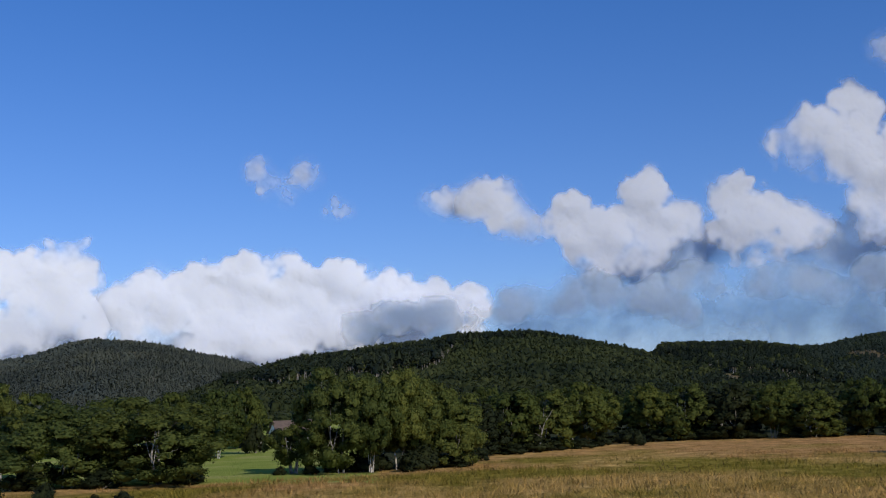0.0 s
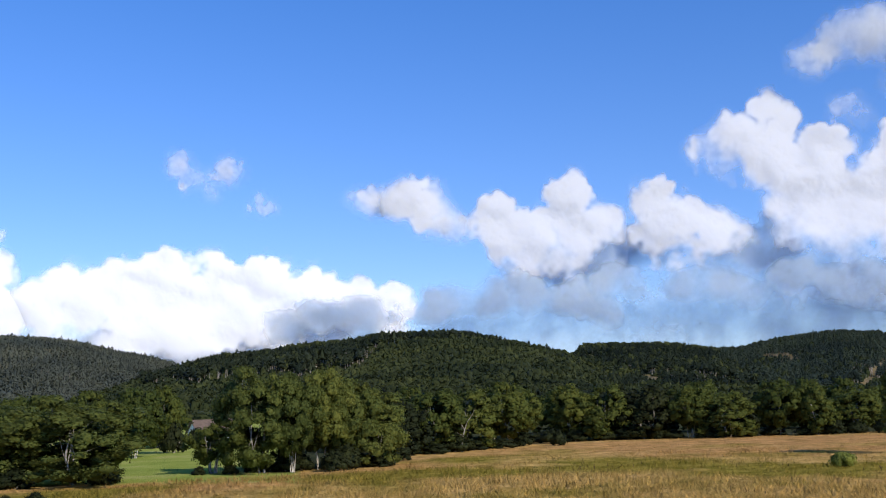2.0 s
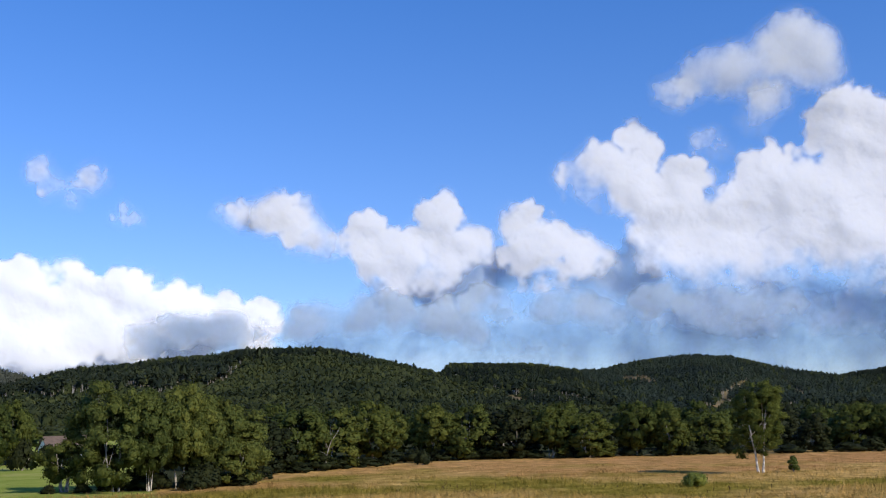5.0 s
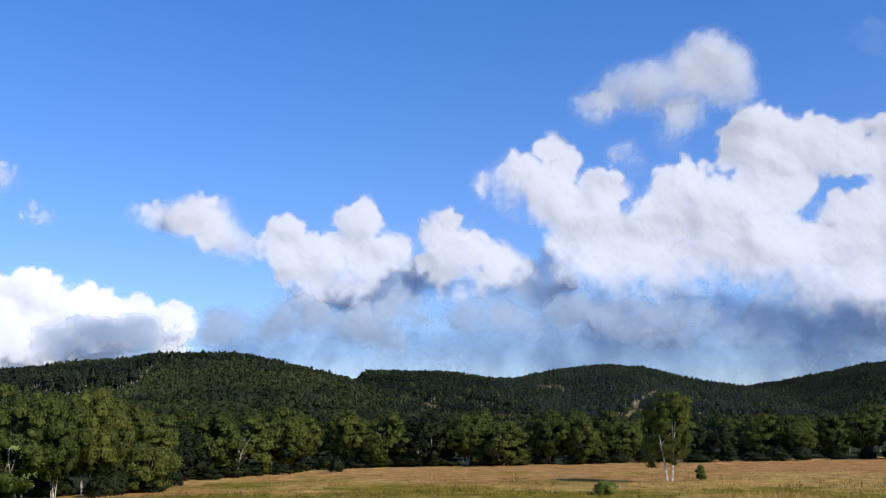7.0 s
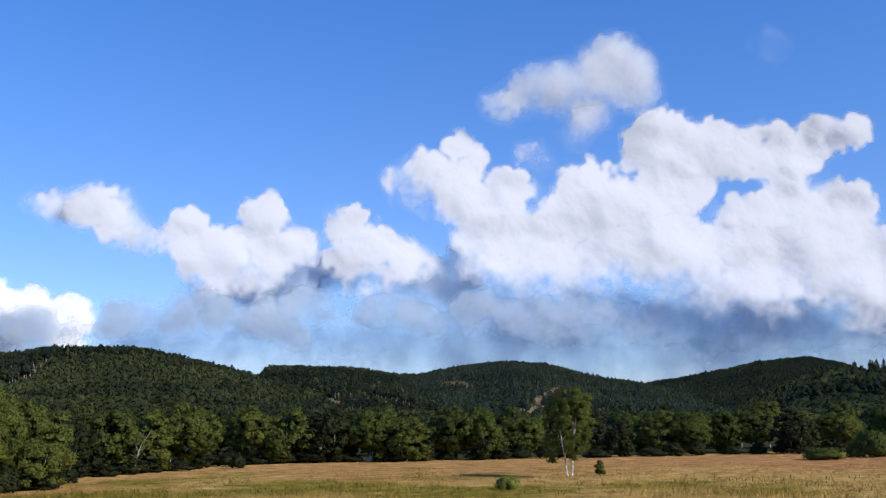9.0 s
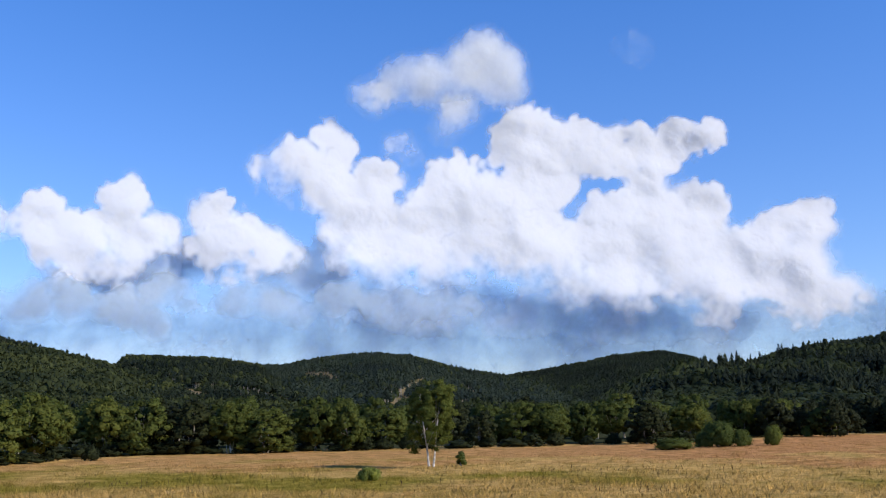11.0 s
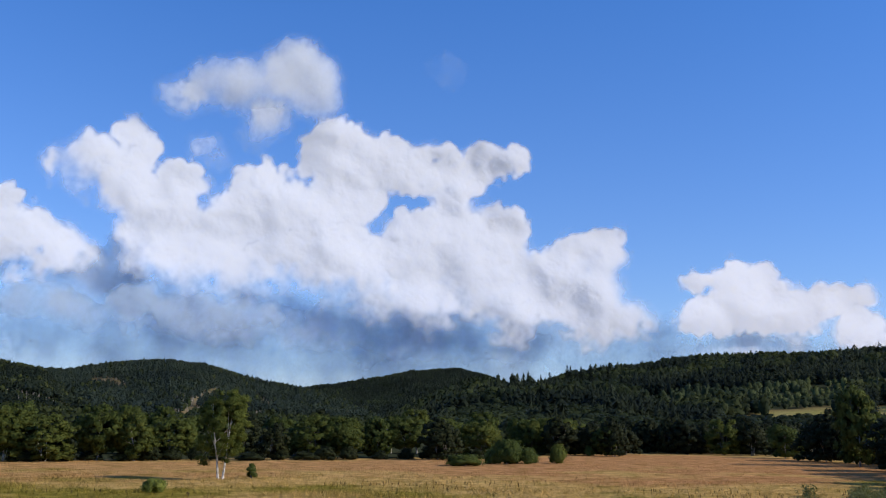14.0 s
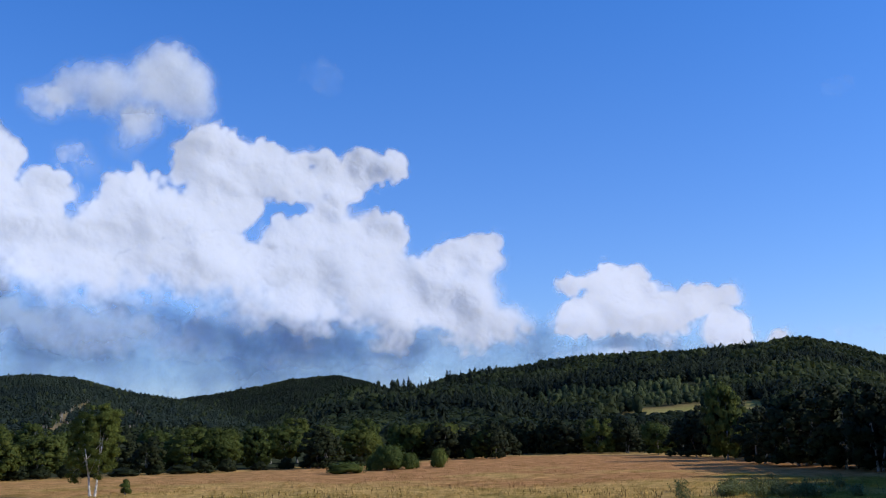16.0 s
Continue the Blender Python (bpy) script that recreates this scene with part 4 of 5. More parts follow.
def plaster(name, a, b, rough=0.9):
    m, n, l, bs = material(name, rough)
    t = noise_node(n, l, 1.2, 6, 0.65)
    q = ramp(n, [(0.3, a), (0.7, b)])
    l.new(t.outputs[0], q.inputs[0])
    l.new(q.outputs[0], bs.inputs["Base Color"])
    return m


WHITE_WALL = plaster("white_plaster", (0.74, 0.73, 0.70), (0.86, 0.85, 0.82))
ROOF = plaster("brown_roof", (0.09, 0.065, 0.05), (0.17, 0.12, 0.09))
PANE = plaster("dark_pane", (0.02, 0.022, 0.025), (0.03, 0.032, 0.035), 0.1)


def gabled_house(name, length, depth, eaves, ridge, windows):
    root = new(name)
    bm = bmesh.new()
    pts = [(-depth / 2, 0), (depth / 2, 0), (depth / 2, eaves), (0, ridge), (-depth / 2, eaves)]
    fr = [bm.verts.new((-length / 2, y, z - (0.3 if z == 0 else 0))) for y, z in pts]
    bk = [bm.verts.new((length / 2, y, z - (0.3 if z == 0 else 0))) for y, z in pts]
    bm.faces.new(fr), bm.faces.new(bk)
    for k in range(5):
        bm.faces.new((fr[k], fr[(k + 1) % 5], bk[(k + 1) % 5], bk[k]))
    part("wall", bm, WHITE_WALL, root)
    for side in (-1, 1):
        bm = bmesh.new()
        o = 0.5
        ye, ze = side * (depth / 2 + o), eaves - o * (ridge - eaves) / (depth / 2)
        v = [bm.verts.new(c) for c in ((-length / 2 - o, ye, ze + 0.03), (length / 2 + o, ye, ze + 0.03), (length / 2 + o, 0, ridge + 0.03), (-length / 2 - o, 0, ridge + 0.03), (-length / 2 - o, ye, ze + 0.25), (length / 2 + o, ye, ze + 0.25), (length / 2 + o, 0, ridge + 0.25), (-length / 2 - o, 0, ridge + 0.25))]
        for q in ((0, 1, 2, 3), (4, 5, 6, 7), (0, 1, 5, 4), (1, 2, 6, 5), (2, 3, 7, 6), (3, 0, 4, 7)):
            bm.faces.new([v[i] for i in q])
        part("roof", bm, ROOF, root, "brown tiled roof slope")
    part("chimney", box_bm(-0.4, 0.4, -0.35, 0.35, ridge - 0.6, ridge + 0.9), ROOF, root)
    for x in windows:
        w = part("window", box_bm(x - 0.55, x + 0.55, -depth / 2 - 0.06, -depth / 2 + 0.05, 1.0, 2.3), WHITE_WALL, root)
        part("pane", box_bm(x - 0.45, x + 0.45, -depth / 2 - 0.08, -depth / 2 - 0.065, 1.1, 2.2), PANE, w)
    g = part("window", box_bm(-length / 2 - 0.06, -length / 2 + 0.05, -0.6, 0.6, 1.1, 2.4), WHITE_WALL, root)
    part("pane", box_bm(-length / 2 - 0.08, -length / 2 - 0.065, -0.5, 0.5, 1.2, 2.3), PANE, g)
    return root


house = gabled_house("house", 11, 7, 3.0, 5.6, (-3.5, -0.5, 2.8))
q = toward(-8.1, 262)
house.matrix_basis = pose(q.x, q.y, ground_z(q.x, q.y), 0, 0, 28)
tagged(house, "white farmhouse with brown roof behind trees", "house")

# ---- tall grass of the meadow ----
def build_grass():
    rng = np.random.default_rng(41)
    n = 86000
    az = rng.uniform(-26, 74, n)
    r = 75 + 215 * rng.uniform(0, 1, n) ** 1.7
    ok = r < np.interp(az, [-26, -14, 0, 8, 14, 40, 50, 58, 74], [116, 114, 124, 172, 190, 215, 290, 275, 165])
    az, r = az[ok], r[ok]
    n = len(az)
    x, y = r * np.sin(np.radians(az)), r * np.cos(np.radians(az))
    z = land(x, y)
    clump = value_noise(np.random.default_rng(8), x / 6.0, y / 6.0, 3)
    vs, blades = [], 4
    for k in range(blades):
        a = rng.uniform(0, 6.28, n)
        h = rng.uniform(0.12, 0.42, n) * (1 + 0.6 * clump) * np.interp(r, [105, 160], [1.15, 0.5])
        a = np.where(np.sin(a) * x - np.cos(a) * y > 0, a + np.pi, a)
        w = rng.uniform(0.02, 0.045, n)
        ox, oy = rng.normal(0, 0.14, n), rng.normal(0, 0.14, n)
        bx, by = x + ox, y + oy
        tip = rng.normal(0, 0.3, (2, n))
        vs.append(np.stack([np.stack([bx - w * np.cos(a), by - w * np.sin(a), z - 0.03], -1), np.stack([bx + w * np.cos(a), by + w * np.sin(a), z - 0.03], -1), np.stack([bx + tip[0], by + tip[1], z + h], -1)], 1).reshape(-1, 3))
    v = np.concatenate(vs)
    me = mesh_of("meadow_grass", v, [np.arange(len(v)).reshape(-1, 3)], BLADES, True)
    soft = np.repeat(rng.normal(0, 0.42, (len(v) // 3, 3)), 3, 0) + np.array([0, 0, 1.0])
    soft /= np.linalg.norm(soft, axis=1)[:, None]
    me.normals_split_custom_set_from_vertices(soft.astype(np.float32))
    paint_sward(me, v[:, 0], v[:, 1])
    tagged(new("meadow_grass", me), "tall dry straw and rust meadow grass with green patches", "grass", kind="stuff")


build_grass()


# ---- dark seed stalks standing in the grass ----
def build_stalks():
    rng = np.random.default_rng(44)
    n = 2000
    az = rng.uniform(-10, 74, n)
    r = np.interp(az, [-10, 0, 25, 35, 50, 74], [98, 84, 76, 88, 95, 106]) + 42 * rng.uniform(0, 1, n) ** 1.3
    x, y = r * np.sin(np.radians(az)), r * np.cos(np.radians(az))
    patch = value_noise(np.random.default_rng(45), x / 12.0, y / 12.0, 3)
    ok = patch + np.interp(az, [-10, 20, 35, 74], [-0.7, -0.5, -0.1, 0.1]) > rng.uniform(-0.2, 0.5, n)
    x, y = x[ok], y[ok]
    n, z = len(x), land(x, y)
    h, w = rng.uniform(0.3, 0.65, n), rng.uniform(0.012, 0.028, n)
    a, lean = rng.uniform(0, 6.28, n), rng.normal(0, 0.07, (2, n))
    v = []
    for c, d in ((np.cos(a), np.sin(a)), (-np.sin(a), np.cos(a))):
        for k, wide, up in ((-1, 0.4, 0), (1, 0.4, 0), (1, 1.6, 0.55), (1, 0.3, 1), (-1, 0.3, 1), (-1, 1.6, 0.55)):
            v.append(np.stack([x + k * wide * w * c + lean[0] * up, y + k * wide * w * d + lean[1] * up, z - 0.02 + h * up], -1))
    v = np.stack(v, 1).reshape(-1, 3)
    base = 12 * np.arange(n)[:, None, None]
    f = (base + np.array([[0, 1, 2, 5], [5, 2, 3, 4], [6, 7, 8, 11], [11, 8, 9, 10]])[None]).reshape(-1, 4)
    tagged(new("seed_stalks", mesh_of("seed_stalks", v, [f], STALK)), "dark brown seed stalks standing in long grass", "weeds", kind="stuff")


build_stalks()


# ---- clouds: rounded heaps of vapour far behind the hills ----
def box_blur(F, k, turns=3):
    """F smoothed over 2k + 1 cells each way."""
    for turn in range(turns):
        for axis in (0, 1):
            pad = [(k + 1, k) if a == axis else (0, 0) for a in (0, 1)]
            run = np.cumsum(np.pad(F, pad), axis)
            F = (run[2 * k + 1:] - run[:-2 * k - 1] if axis == 0 else run[:, 2 * k + 1:] - run[:, :-2 * k - 1]) / (2 * k + 1)
    return F


def puffs(rng, blobs, levels, shelf, floor):
    """Balls of vapour: each blob's core, knobs over its front and rim, and smaller knobs on those. Rows: heading, height, depth, three radii, all in degrees."""
    b = np.array(blobs, float)
    r = np.minimum(b[:, 2], b[:, 3])
    # what hangs low stands back under the shelf of the upper parts
    back = -shelf * np.clip(1 - (b[:, 1] - floor) / 4.5, 0, 1) ** 1.5
    core = np.stack([b[:, 0], b[:, 1], back, b[:, 2] * 0.84, b[:, 3] * 0.84, r * 0.6], -1)
    mist = core * np.array([1, 1, 1, 1.25, 1.25, 0.3])
    mist[:, 2] -= 0.25 * r
    out, seat, reach = [mist, core], core, 0.74
    for count, small, large in levels:
        n = len(seat)
        d = rng.normal(size=(n, count, 3))
        d[..., 2] = np.abs(d[..., 2]) * 0.8
        d[..., 1] += 0.2
        d /= np.linalg.norm(d, axis=2)[..., None]
        c = seat[:, None, :3] + d * seat[:, None, 3:] * reach
        q = np.minimum(seat[:, 3], seat[:, 4])[:, None] * rng.uniform(small, large, (n, count))
        seat = np.concatenate([c.reshape(-1, 3), np.repeat(q.reshape(-1, 1), 3, 1)], 1)
        seat = seat[seat[:, 3] > 0.045]
        out.append(seat)
        reach = 0.95
    return np.concatenate(out)


def cloud_part(name, parent, seed, blobs, material, far=0.0, swing=0.0, cell=0.066, dense=6.0, tear=0.9, uneven=0.8, shelf=1.2, floor=3.0, deep=0.46, tilt=0.0, soft=0.38, steepest=0.62, melt=None, crumple=1.0, levels=((16, 0.3, 0.58), (12, 0.25, 0.5), (5, 0.3, 0.5)), label=""):
    """One unbroken front of vapour. blobs: heading, angle above the level, half width and half height, all in degrees."""
    rng = np.random.default_rng(seed)
    P = puffs(rng, blobs, levels, shelf, floor)
    lo, hi = (P[:, :2] - P[:, 3:5]).min(0) - 0.5, (P[:, :2] + P[:, 3:5]).max(0) + 0.5
    us, vs = np.arange(lo[0], hi[0], cell), np.arange(lo[1], hi[1], cell)
    U, V = np.meshgrid(us, vs)
    wx, wy = value_noise(rng, U / 1.1, V / 1.1, 5, 0.55), value_noise(rng, U / 1.1 + 9, V / 1.1 + 5, 5, 0.55)
    nx, ny = value_noise(rng, U / 0.33, V / 0.33, 3, 0.6), value_noise(rng, U / 0.33 + 4, V / 0.33 + 8, 3, 0.6)
    X, Y = U + 0.28 * wx + 0.1 * nx, V + 0.28 * wy + 0.1 * ny
    H, tau = np.full(U.shape, -9.0), np.zeros_like(U)
    for cx, cy, cz, rx, ry, rz in P:
        i0, i1 = int((cx - rx - 0.3 - lo[0]) / cell), int((cx + rx + 0.3 - lo[0]) / cell) + 1
        j0, j1 = int((cy - ry - 0.3 - lo[1]) / cell), int((cy + ry + 0.3 - lo[1]) / cell) + 1
        i0, j0 = max(i0, 0), max(j0, 0)
        s = (slice(j0, j1), slice(i0, i1))
        q = np.sqrt(np.maximum(1 - ((X[s] - cx) / rx) ** 2 - ((Y[s] - cy) / ry) ** 2, 0))
        H[s] = np.maximum(H[s], np.where(q > 0, cz + rz * q, -9))
        tau[s] += q * rz * (0.35 if rz < 0.4 * min(rx, ry) else 1)
    # vapour that is denser here and thinner there, torn at its rim
    big = value_noise(rng, U / 2.2, V / 2.2, 3, 0.5)
    fine = value_noise(rng, U / 0.5, V / 0.5, 4, 0.6)
    tau = tau * dense * np.clip(1 - uneven * (0.45 - 0.9 * big), 0.08, 1.4) * np.clip(1 + tear * fine, 0.15, 2)
    fade = np.ones_like(tau)
    if melt:
        # the white heap melts away downwards into its grey body
        first = np.where((tau > 0.3).any(0), vs[(tau > 0.3).argmax(0)], lo[1] + 0.5)
        foot = np.convolve(np.pad(first, 12, mode="edge"), np.ones(25) / 25, "valid")
        fade = np.clip((V + 0.9 * big + 0.5 * fine - foot[None]) / np.interp(U, *melt), 0.0, 1)
        fade = box_blur(fade * fade * (3 - 2 * fade), 1, 2)
    cover = 1 - np.exp(-box_blur(tau, 1, 2))
    mild = 1 - np.exp(-0.55 * box_blur(tau, max(1, int(0.3 / cell)), 3))
    share = np.clip(soft + 0.9 * value_noise(rng, U / 1.7, V / 1.7, 3, 0.5) - 0.22 * (V - np.median(P[:, 1])), 0, 1)
    cover = (cover + share * (mild - cover)) * fade
    # carry the front on past its rim, then round it off
    known = (H > -8).astype(float)
    wide = max(2, int(0.35 / cell))
    spread = box_blur(np.where(known > 0, H, 0), wide, 2) / np.maximum(box_blur(known, wide, 2), 1e-6)
    H = np.where(known > 0, H, spread)
    H = np.maximum(np.maximum(H, box_blur(H, max(1, int(0.2 / cell)), 2) - 0.05), box_blur(H, max(1, int(0.5 / cell)), 2) - 0.12)
    H = 0.45 * box_blur(H, 1, 1) + 0.3 * box_blur(H, max(1, int(0.16 / cell)), 2) + 0.25 * box_blur(H, max(1, int(0.5 / cell)), 2)
    # the lower front is smooth mist, the upper one crisp
    calm = np.clip(0.3 - 0.1 * (V - np.median(P[:, 1])) + 0.4 * big, 0.22, 0.85)
    H = H + calm * (box_blur(H, max(1, int(0.55 / cell)), 2) - H)
    # broad swells, crumpled like a cauliflower
    H = H + crumple * (1 - calm) * (0.2 * np.abs(value_noise(rng, X / 1.1, Y / 1.1, 2, 0.5)) + 0.06 * np.abs(value_noise(rng, X / 0.4, Y / 0.4, 3, 0.55))) + crumple * 1.2 * value_noise(rng, X / 2.6, Y / 2.0, 2, 0.4)
    core = np.exp(-0.22 * box_blur(tau, max(1, int(0.25 / cell)), 2))
    H = (H + 0.92 * core * (box_blur(H, max(1, int(0.45 / cell)), 2) - H)) * deep + tilt * (V - floor)
    nx = len(us)
    used = (cover > 0.015) & (box_blur(known, wide, 2) > 1e-4)
    cells = used[:-1, :-1] | used[1:, :-1] | used[:-1, 1:] | used[1:, 1:]
    j, i = np.nonzero(cells)
    quads = np.stack([j * nx + i, j * nx + i + 1, (j + 1) * nx + i + 1, (j + 1) * nx + i], -1)
    az, el = np.radians(U), np.radians(V)
    way = np.stack([np.sin(az) * np.cos(el), np.cos(az) * np.cos(el), np.sin(el)], -1)
    # the bank of clouds recedes from the sunny side: farther off the more it lies that way
    far = far + 2450 * np.exp(0.672 * (np.clip(az, 0, None) / 1.222) ** 1.3) + swing * (U - us[0])
    # light sinks into vapour and casts no sharp shade on it: a shallow front that shines as the deep one would
    mellow = 0.45 * H + 0.55 * box_blur(H, max(1, int(0.2 / cell)), 2)
    gy, gx = np.gradient(mellow, cell)
    gy = gy - tilt
    steep = np.hypot(gx, gy) + 1e-9
    gx, gy = (g * steepest * np.tanh(steep / steepest) / steep for g in (gx, gy))
    gx, gy = gx - np.gradient(far, axis=1) / (far * math.radians(cell)), gy + tilt
    east = np.stack([np.cos(az), -np.sin(az), 0 * az], -1)
    rise = np.stack([-np.sin(az) * np.sin(el), -np.cos(az) * np.sin(el), np.cos(el)], -1)
    shine = (-way - gx[..., None] * east - gy[..., None] * rise).reshape(-1, 3)
    shine /= np.linalg.norm(shine, axis=1)[:, None]
    H = 0.4 * box_blur(H, max(1, int(0.35 / cell)), 2)
    front = (way * (far * (1 - H * math.radians(1)))[..., None] + np.array([0, 0, EYE])).reshape(-1, 3)
    live, back = np.unique(quads, return_inverse=True)
    me = mesh_of(name, front[live], [back.reshape(-1, 4)], material, True)
    me.normals_split_custom_set_from_vertices(shine[live].astype(np.float32))
    at = me.attributes.new("cover", "FLOAT", "POINT")
    at.data.foreach_set("value", cover.ravel()[live].astype(np.float32))
    return child(name, me, parent, label)


def make_cloud(label, seed, parts, **form):
    """parts: for each front of the cloud its name, its blobs and what sets it apart."""
    root = new("haze_bank" if "haze" in label else "cloud")
    for k, (name, blobs, own) in enumerate(parts):
        cloud_part(name, root, seed + 100 * k, blobs, **{**form, **own})
    return tagged(root, label, "haze" if "haze" in label else "cloud", "clouds")


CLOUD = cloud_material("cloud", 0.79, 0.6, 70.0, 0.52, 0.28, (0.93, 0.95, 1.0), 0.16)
# whiter copy: full sunlight on the left banks is put into the colour
CLOUD_SUNLIT = cloud_material("sunlit_cloud", 0.97, 0.6, 70.0, 0.52, 0.24, (0.96, 0.97, 1.0), 0.16)
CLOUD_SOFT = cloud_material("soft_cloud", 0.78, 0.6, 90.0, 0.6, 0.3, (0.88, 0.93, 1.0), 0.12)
# blue-grey tint holds the shade of undersides and the haze of distance
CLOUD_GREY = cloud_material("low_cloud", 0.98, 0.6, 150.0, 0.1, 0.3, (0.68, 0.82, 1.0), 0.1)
WISPY = dict(crumple=0.4, material=CLOUD, dense=0.9, tear=1.1, soft=0.7, uneven=0.9, shelf=0, deep=0.4, cell=0.045, levels=((14, 0.3, 0.6), (8, 0.3, 0.6), (4, 0.3, 0.6)))
VEIL = dict(crumple=0.3, material=CLOUD_GREY, dense=1.2, tear=0.4, uneven=0.6, shelf=0, deep=0.35, tilt=0.5, floor=4.0, soft=0.8, cell=0.12, far=90, levels=((10, 0.35, 0.7), (5, 0.3, 0.6)))
GREY = dict(crumple=0.3, material=CLOUD_GREY, dense=2.1, tear=0.45, uneven=0.8, shelf=0, deep=0.3, tilt=0.6, soft=0.65, floor=4.0)
make_cloud("pale blue-grey haze low behind the hills", 50, [("haze_layer", [(-20, 3.2, 9, 1.8), (-5, 3.0, 10, 2.0), (10, 3.4, 10, 2.9)], {}), ("haze_layer", [(22, 3.6, 11, 3.2), (34, 3.6, 11, 3.2), (46, 3.2, 11, 2.6), (58, 3.0, 10, 2.0)], dict(far=300))], material=CLOUD_GREY, far=260, cell=0.3, dense=0.5, tear=0.5, uneven=0.5, shelf=0, deep=0.2, tilt=0.5, levels=((6, 0.3, 0.6),))
make_cloud("bright white heaped cloud above a wooded ridge", 51, [
    ("cloud_top", [(-26.5, 6.8, 2.2, 1.8), (-24.2, 6.6, 1.9, 1.9), (-22.4, 7.2, 1.6, 1.5), (-20.5, 7.5, 2.4, 1.8), (-19.0, 5.3, 1.6, 1.3), (-21.5, 5.4, 2.8, 1.6), (-24, 4.6, 3, 1.5)], {}),
    ("cloud_base", [(-23, 3.6, 5, 1.4), (-20, 3.6, 3, 1.2)], dict(far=50))], material=CLOUD_SUNLIT, shelf=0.7, soft=0.1, crumple=0.7)
make_cloud("long bright white cumulus bank behind the hills", 52, [
    ("cloud_top", [(-16.2, 6.3, 1.6, 1.4), (-13.5, 6.3, 2.2, 1.9), (-10.8, 6.9, 2.5, 1.9), (-17.6, 5.4, 1.1, 1.3), (-13.2, 4.7, 3.8, 1.8), (-16, 4.6, 2, 1.4), (-8.7, 7.0, 1.9, 1.6), (-5.6, 6.6, 1.9, 1.8), (-6.8, 5.3, 3.2, 1.9), (-2.7, 6.1, 1.9, 1.6), (-0.6, 5.9, 1.9, 1.4), (1.6, 5.5, 1.4, 1.2), (-9.3, 4.6, 3.5, 1.8)], {}),
    ("cloud_base", [(-12, 3.3, 6, 1.4), (-4.1, 4.3, 3.5, 1.4), (0.0, 4.3, 2.8, 1.1), (-7, 3.4, 5, 1.3)], dict(far=50)),
    ("cloud_veil", [(-3.0, 5.0, 1.6, 1.0), (-1.0, 5.2, 1.6, 0.8), (0.8, 4.7, 1.6, 0.9)], dict(material=CLOUD_GREY, far=-60, dense=0.65, tilt=0.6, deep=0.4, soft=0.7))], material=CLOUD_SUNLIT, shelf=0.7, soft=0.1, crumple=0.7)
make_cloud("thin white torn wisps in blue sky", 53, [("wisp", [(-10.1, 13.2, 0.8, 0.7), (-9.4, 12.7, 0.9, 0.5), (-8.3, 12.5, 0.7, 0.4), (-8.4, 11.8, 0.4, 0.4)], dict(dense=1.7, uneven=0.4)), ("wisp", [(-7.2, 13.2, 1.0, 0.6), (-7.9, 12.7, 0.7, 0.4)], dict(dense=1.7, uneven=0.4)), ("wisp", [(-5.8, 11.3, 0.6, 0.4), (-5.3, 11.0, 0.4, 0.3)], dict(dense=1.6, uneven=0.4))], **WISPY)
make_cloud("small white cumulus trailing off to a point", 54, [("cloud_tail", [(1.4, 11.5, 1.5, 0.9), (-0.1, 11.3, 0.9, 0.5)], dict(far=25)), ("cloud_top", [(3.2, 11.4, 1.5, 1.3), (2.0, 11.5, 0.9, 0.8), (4.2, 10.4, 1.2, 0.9), (5.0, 9.9, 1.0, 0.6)], {})], material=CLOUD, dense=5, shelf=0.5)
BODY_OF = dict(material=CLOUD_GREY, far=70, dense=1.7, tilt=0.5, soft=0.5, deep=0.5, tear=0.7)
make_cloud("white cumulus with towers and grey base", 55, [
    ("cloud_top", [(7.3, 10.3, 1.5, 1.3), (5.6, 9.8, 1.4, 0.9), (8.6, 9.3, 2.2, 1.7), (11.8, 11.4, 1.2, 1.1), (10.9, 9.2, 2.2, 1.7), (13.0, 8.9, 1.8, 1.4), (9.6, 7.9, 2.4, 1.4), (11.6, 7.4, 1.8, 1.3)], dict(melt=((7, 13), (1.2, 1.8)), uneven=0.45)),
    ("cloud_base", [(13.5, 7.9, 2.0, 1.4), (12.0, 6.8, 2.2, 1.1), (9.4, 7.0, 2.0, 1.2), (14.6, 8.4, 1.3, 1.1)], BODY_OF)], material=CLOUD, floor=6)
make_cloud("bright white cumulus with crumpled grey side", 56, [
    ("cloud_top", [(16.2, 10.5, 1.3, 1.2), (17.8, 9.9, 1.4, 1.2), (18.6, 8.8, 1.8, 1.5), (16.6, 8.9, 1.7, 1.5), (20.2, 8.4, 1.3, 0.9), (17.6, 7.4, 2.0, 1.3)], dict(melt=((15, 20), (1.2, 1.6)), uneven=0.45)),
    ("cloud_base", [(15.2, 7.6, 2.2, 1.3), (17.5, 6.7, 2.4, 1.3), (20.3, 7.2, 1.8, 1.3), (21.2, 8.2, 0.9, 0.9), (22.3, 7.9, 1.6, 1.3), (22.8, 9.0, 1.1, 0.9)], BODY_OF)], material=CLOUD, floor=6)
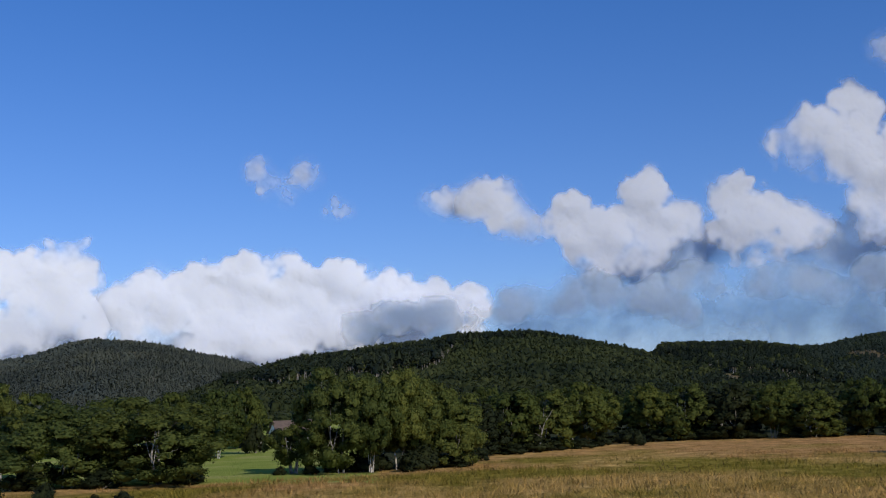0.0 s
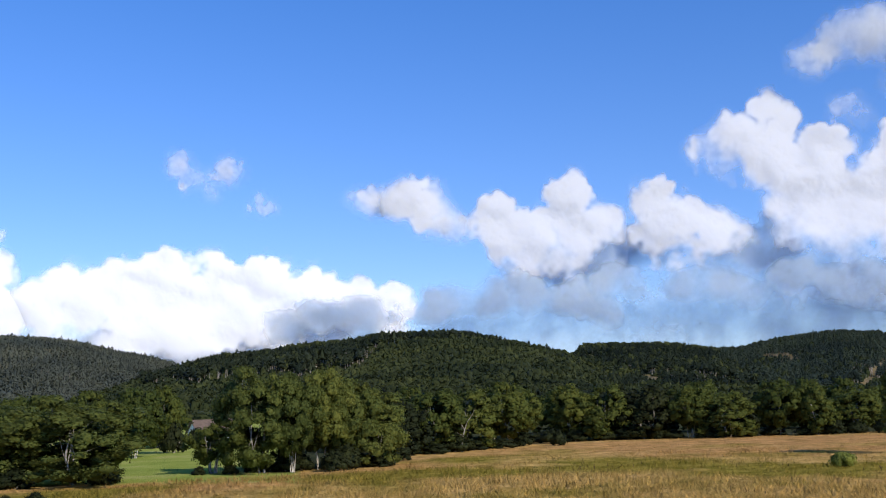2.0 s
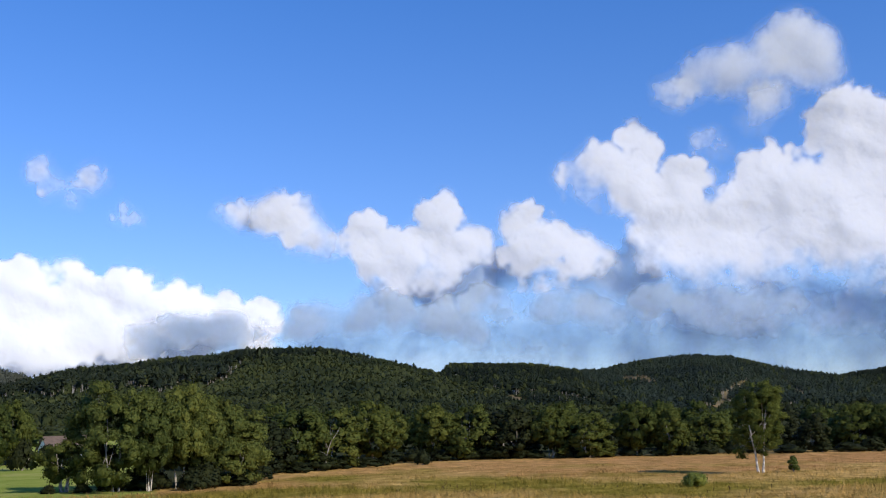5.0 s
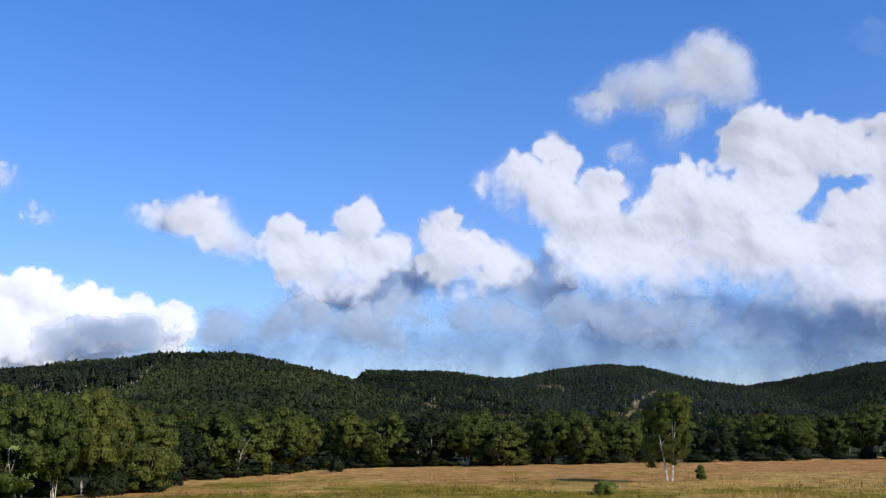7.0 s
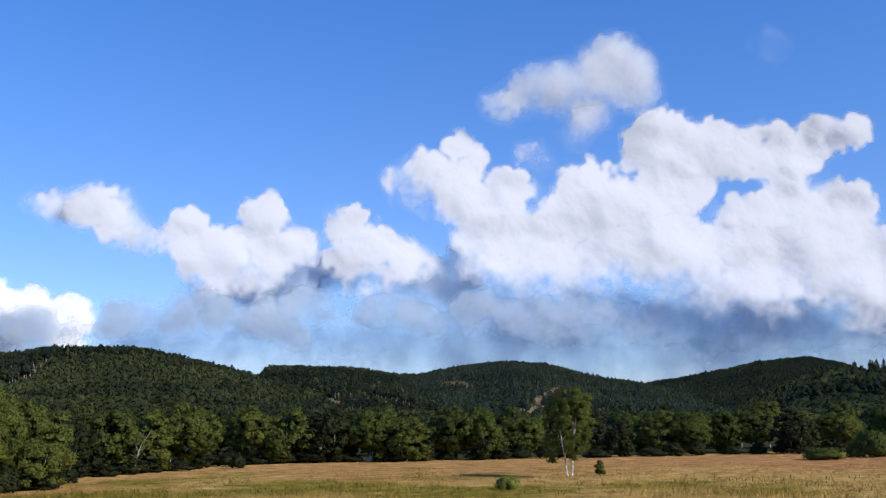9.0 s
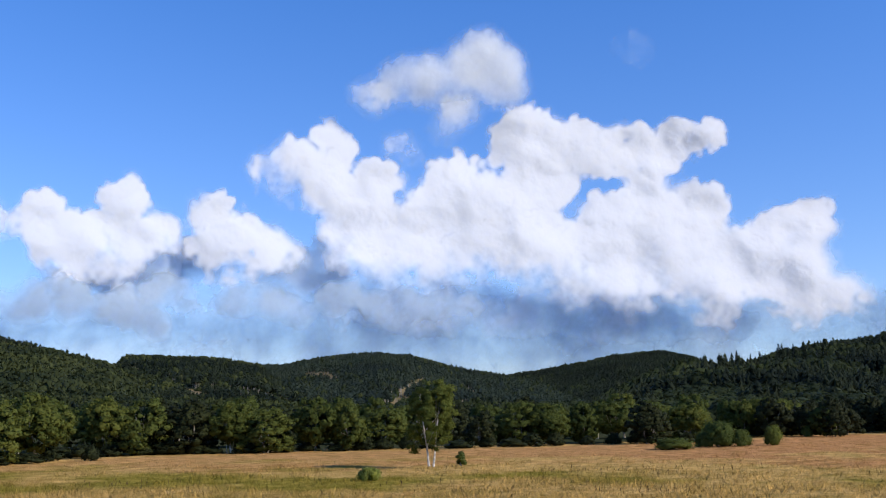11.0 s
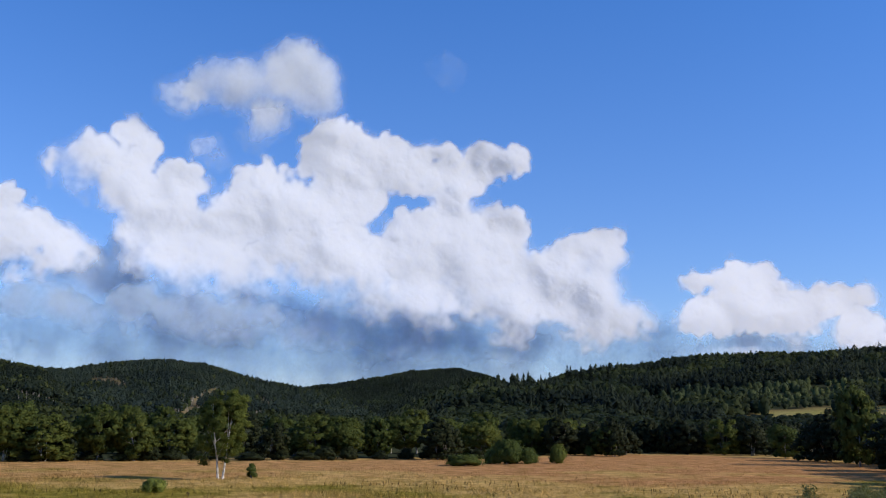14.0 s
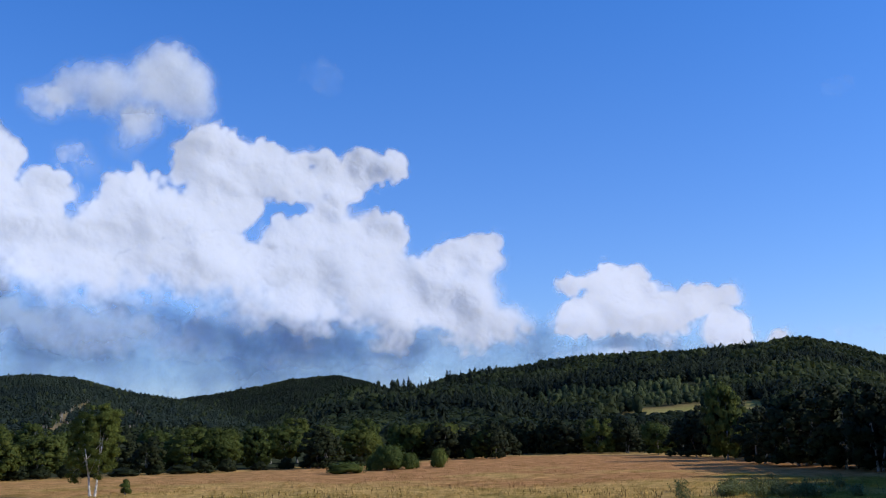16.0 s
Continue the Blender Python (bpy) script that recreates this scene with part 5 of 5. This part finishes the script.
make_cloud("flat blue-grey cloud bank low over the hills", 57, [
    ("cloud_layer", [(-4.6, 4.5, 1.2, 0.8), (-2.2, 5.1, 1.5, 1.0), (-0.3, 5.0, 1.6, 1.1), (1.5, 5.2, 1.7, 0.9), (3.7, 5.3, 1.8, 1.0), (6.2, 5.7, 2.0, 1.1), (8.5, 5.9, 2.2, 1.2), (11.5, 5.6, 1.8, 1.2), (12.8, 5.0, 1.6, 0.8), (14.2, 6.5, 1.8, 1.0)], {}),
    ("cloud_layer", [(15.2, 5.9, 1.2, 0.4), (18.5, 6.0, 2.0, 0.9), (20.5, 5.5, 2.0, 0.9), (23.8, 6.3, 1.9, 1.0), (26.5, 5.6, 2.4, 1.2), (29.5, 5.6, 2.2, 0.9)], {})], far=-120, **GREY)
TOWER = [(20.6, 12.6, 1.7, 1.2), (23.0, 14.5, 1.3, 1.4), (20.9, 13.8, 1.9, 1.3), (19.7, 13.1, 1.3, 1.1), (22.1, 12.4, 2.5, 1.6), (25.3, 12.5, 1.9, 1.4), (24.7, 10.3, 2.8, 1.9), (23.5, 8.7, 1.9, 1.4), (26.6, 9.1, 1.9, 1.4)]
MIDDLE = [(29.7, 12.6, 1.9, 1.4), (30.5, 13.2, 1.4, 0.9), (32.2, 11.4, 2.5, 1.9), (28.7, 11.0, 1.9, 1.6), (34.8, 9.2, 2.5, 1.9), (31.6, 8.5, 2.8, 1.9), (29.1, 7.9, 2.5, 1.9)]
CREST = [(33.8, 14.8, 2.1, 1.7), (36.1, 14.6, 1.9, 1.4), (35.5, 12.9, 1.9, 1.3), (39.6, 14.4, 1.9, 1.2), (42.5, 14.5, 1.6, 1.1), (44.2, 14.6, 0.9, 0.8), (40.6, 13.2, 1.9, 1.3), (37.6, 14.0, 1.6, 1.4), (34.4, 12.4, 2.2, 1.6), (40.4, 11.9, 1.6, 0.9)]
BODY = [(38.6, 10.4, 1.6, 1.3), (41.1, 10.0, 1.9, 1.6), (43.5, 10.4, 1.6, 1.6), (42.4, 8.8, 2.5, 1.9), (38.0, 8.5, 2.5, 1.9)]
FOOT = [(27.6, 9.4, 1.9, 1.6), (26.2, 7.4, 2.6, 1.6), (44.2, 5.9, 3.2, 1.7), (39.5, 6.3, 3.4, 1.9), (35.0, 6.8, 3.5, 1.9), (30.8, 7.3, 3.2, 1.6), (47, 5.4, 2.6, 1.4)]
BASE = [(39.5, 5.2, 3.2, 1.2), (34.8, 5.3, 3.5, 1.3), (30.1, 5.3, 3.5, 1.3), (25.4, 5.6, 2.8, 1.2), (28.5, 5.0, 3.8, 1.2), (33.5, 4.6, 4.4, 1.1), (39.5, 4.4, 4.4, 1.1), (43.6, 4.5, 3.1, 1.1), (23.0, 5.2, 1.6, 1.2)]
SHOULDER = [(43.2, 8.6, 1.8, 1.8), (45.4, 8.1, 1.6, 1.6), (46.7, 9.2, 1.3, 1.2), (48.8, 9.5, 1.3, 1.3), (49.8, 10.3, 0.7, 0.5), (48.1, 7.1, 2.2, 1.6), (46.0, 6.6, 2.0, 1.7), (50.1, 5.5, 2.2, 1.3), (47.6, 5.3, 2.4, 1.4)]
make_cloud("huge towering white cumulus over the valley", 58, [
    ("cloud_tower", TOWER + MIDDLE + CREST + BODY + SHOULDER + FOOT, dict(far=0, melt=((38, 45), (3.2, 1.0)), soft=0.45, shelf=0.6, uneven=0.42, steepest=0.48)),
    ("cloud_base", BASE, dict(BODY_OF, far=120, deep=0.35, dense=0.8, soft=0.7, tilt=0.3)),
    ("cloud_veil", [(25, 6.2, 3.5, 1.8), (30, 5.6, 4.5, 1.8), (36, 5.4, 5, 1.9), (42, 5.2, 5, 1.8), (47, 5.4, 4, 1.6), (51, 4.6, 3, 1.2)], dict(VEIL, far=170, dense=0.7, tilt=0.35))], material=CLOUD)
make_cloud("thin dark streak of cloud low over the hills", 66, [("streak", [(17.2, 3.98, 0.8, 0.16), (18.3, 3.92, 0.9, 0.14)], {})], far=-160, **{**GREY, "cell": 0.05, "dense": 3.0})
make_cloud("soft greyish cloud drifting above the cumulus", 60, [("cloud_top", [(27.2, 18.2, 2.4, 1.5), (29.6, 18.3, 2.4, 1.7), (31.8, 19.2, 2.2, 1.6), (32.6, 18.2, 1.8, 1.5), (25.2, 17.4, 1.4, 1.0)], {}), ("cloud_tail", [(29.6, 15.7, 0.9, 1.2), (30.3, 16.7, 1.1, 1.0)], {})], far=-60, **{**WISPY, "dense": 0.9, "tear": 0.35, "uneven": 0.6, "deep": 0.35, "soft": 0.8, "tilt": 0.3, "floor": 17, "material": CLOUD_SOFT})
make_cloud("faint small wisp in blue sky", 61, [("wisp", [(26.9, 14.5, 1.3, 0.9)], {})], **{**WISPY, "dense": 0.7})
make_cloud("faint small wisp in blue sky", 62, [("wisp", [(40.1, 19.5, 1.6, 0.8)], {})], **{**WISPY, "dense": 0.25})
make_cloud("white cumulus rising behind a long ridge", 63, [
    ("cloud_top", [(55.9, 7.9, 1.7, 1.0), (54.0, 7.9, 0.9, 0.6), (57.1, 6.9, 2.2, 1.6), (58.5, 5.9, 2.2, 1.4), (60.7, 6.6, 1.1, 1.2), (62.2, 6.8, 0.8, 0.6), (62.4, 5.1, 1.4, 1.1), (64.9, 4.6, 0.9, 0.45), (55.0, 6.0, 2.2, 1.3)], dict(soft=-0.2, tear=0.6, uneven=0.4, deep=0.6, dense=8, levels=((22, 0.25, 0.5), (14, 0.25, 0.5), (8, 0.3, 0.5)))),
    ("cloud_base", [(56.2, 4.6, 2.0, 0.9), (58, 4, 6, 1), (62.5, 3.9, 3, 0.8)], dict(far=-10, soft=0.9, dense=2))], material=CLOUD, swing=38, far=-60)
make_cloud("faint small wisp in blue sky", 64, [("wisp", [(68.8, 17.4, 1.3, 0.4)], {})], swing=70, far=-120, **{**WISPY, "dense": 0.7})
make_cloud("thin grey streak low over the ridge", 65, [("streak", [(68.8, 4.5, 3.5, 0.5)], {})], swing=40, far=-200, **{**WISPY, "dense": 0.3})
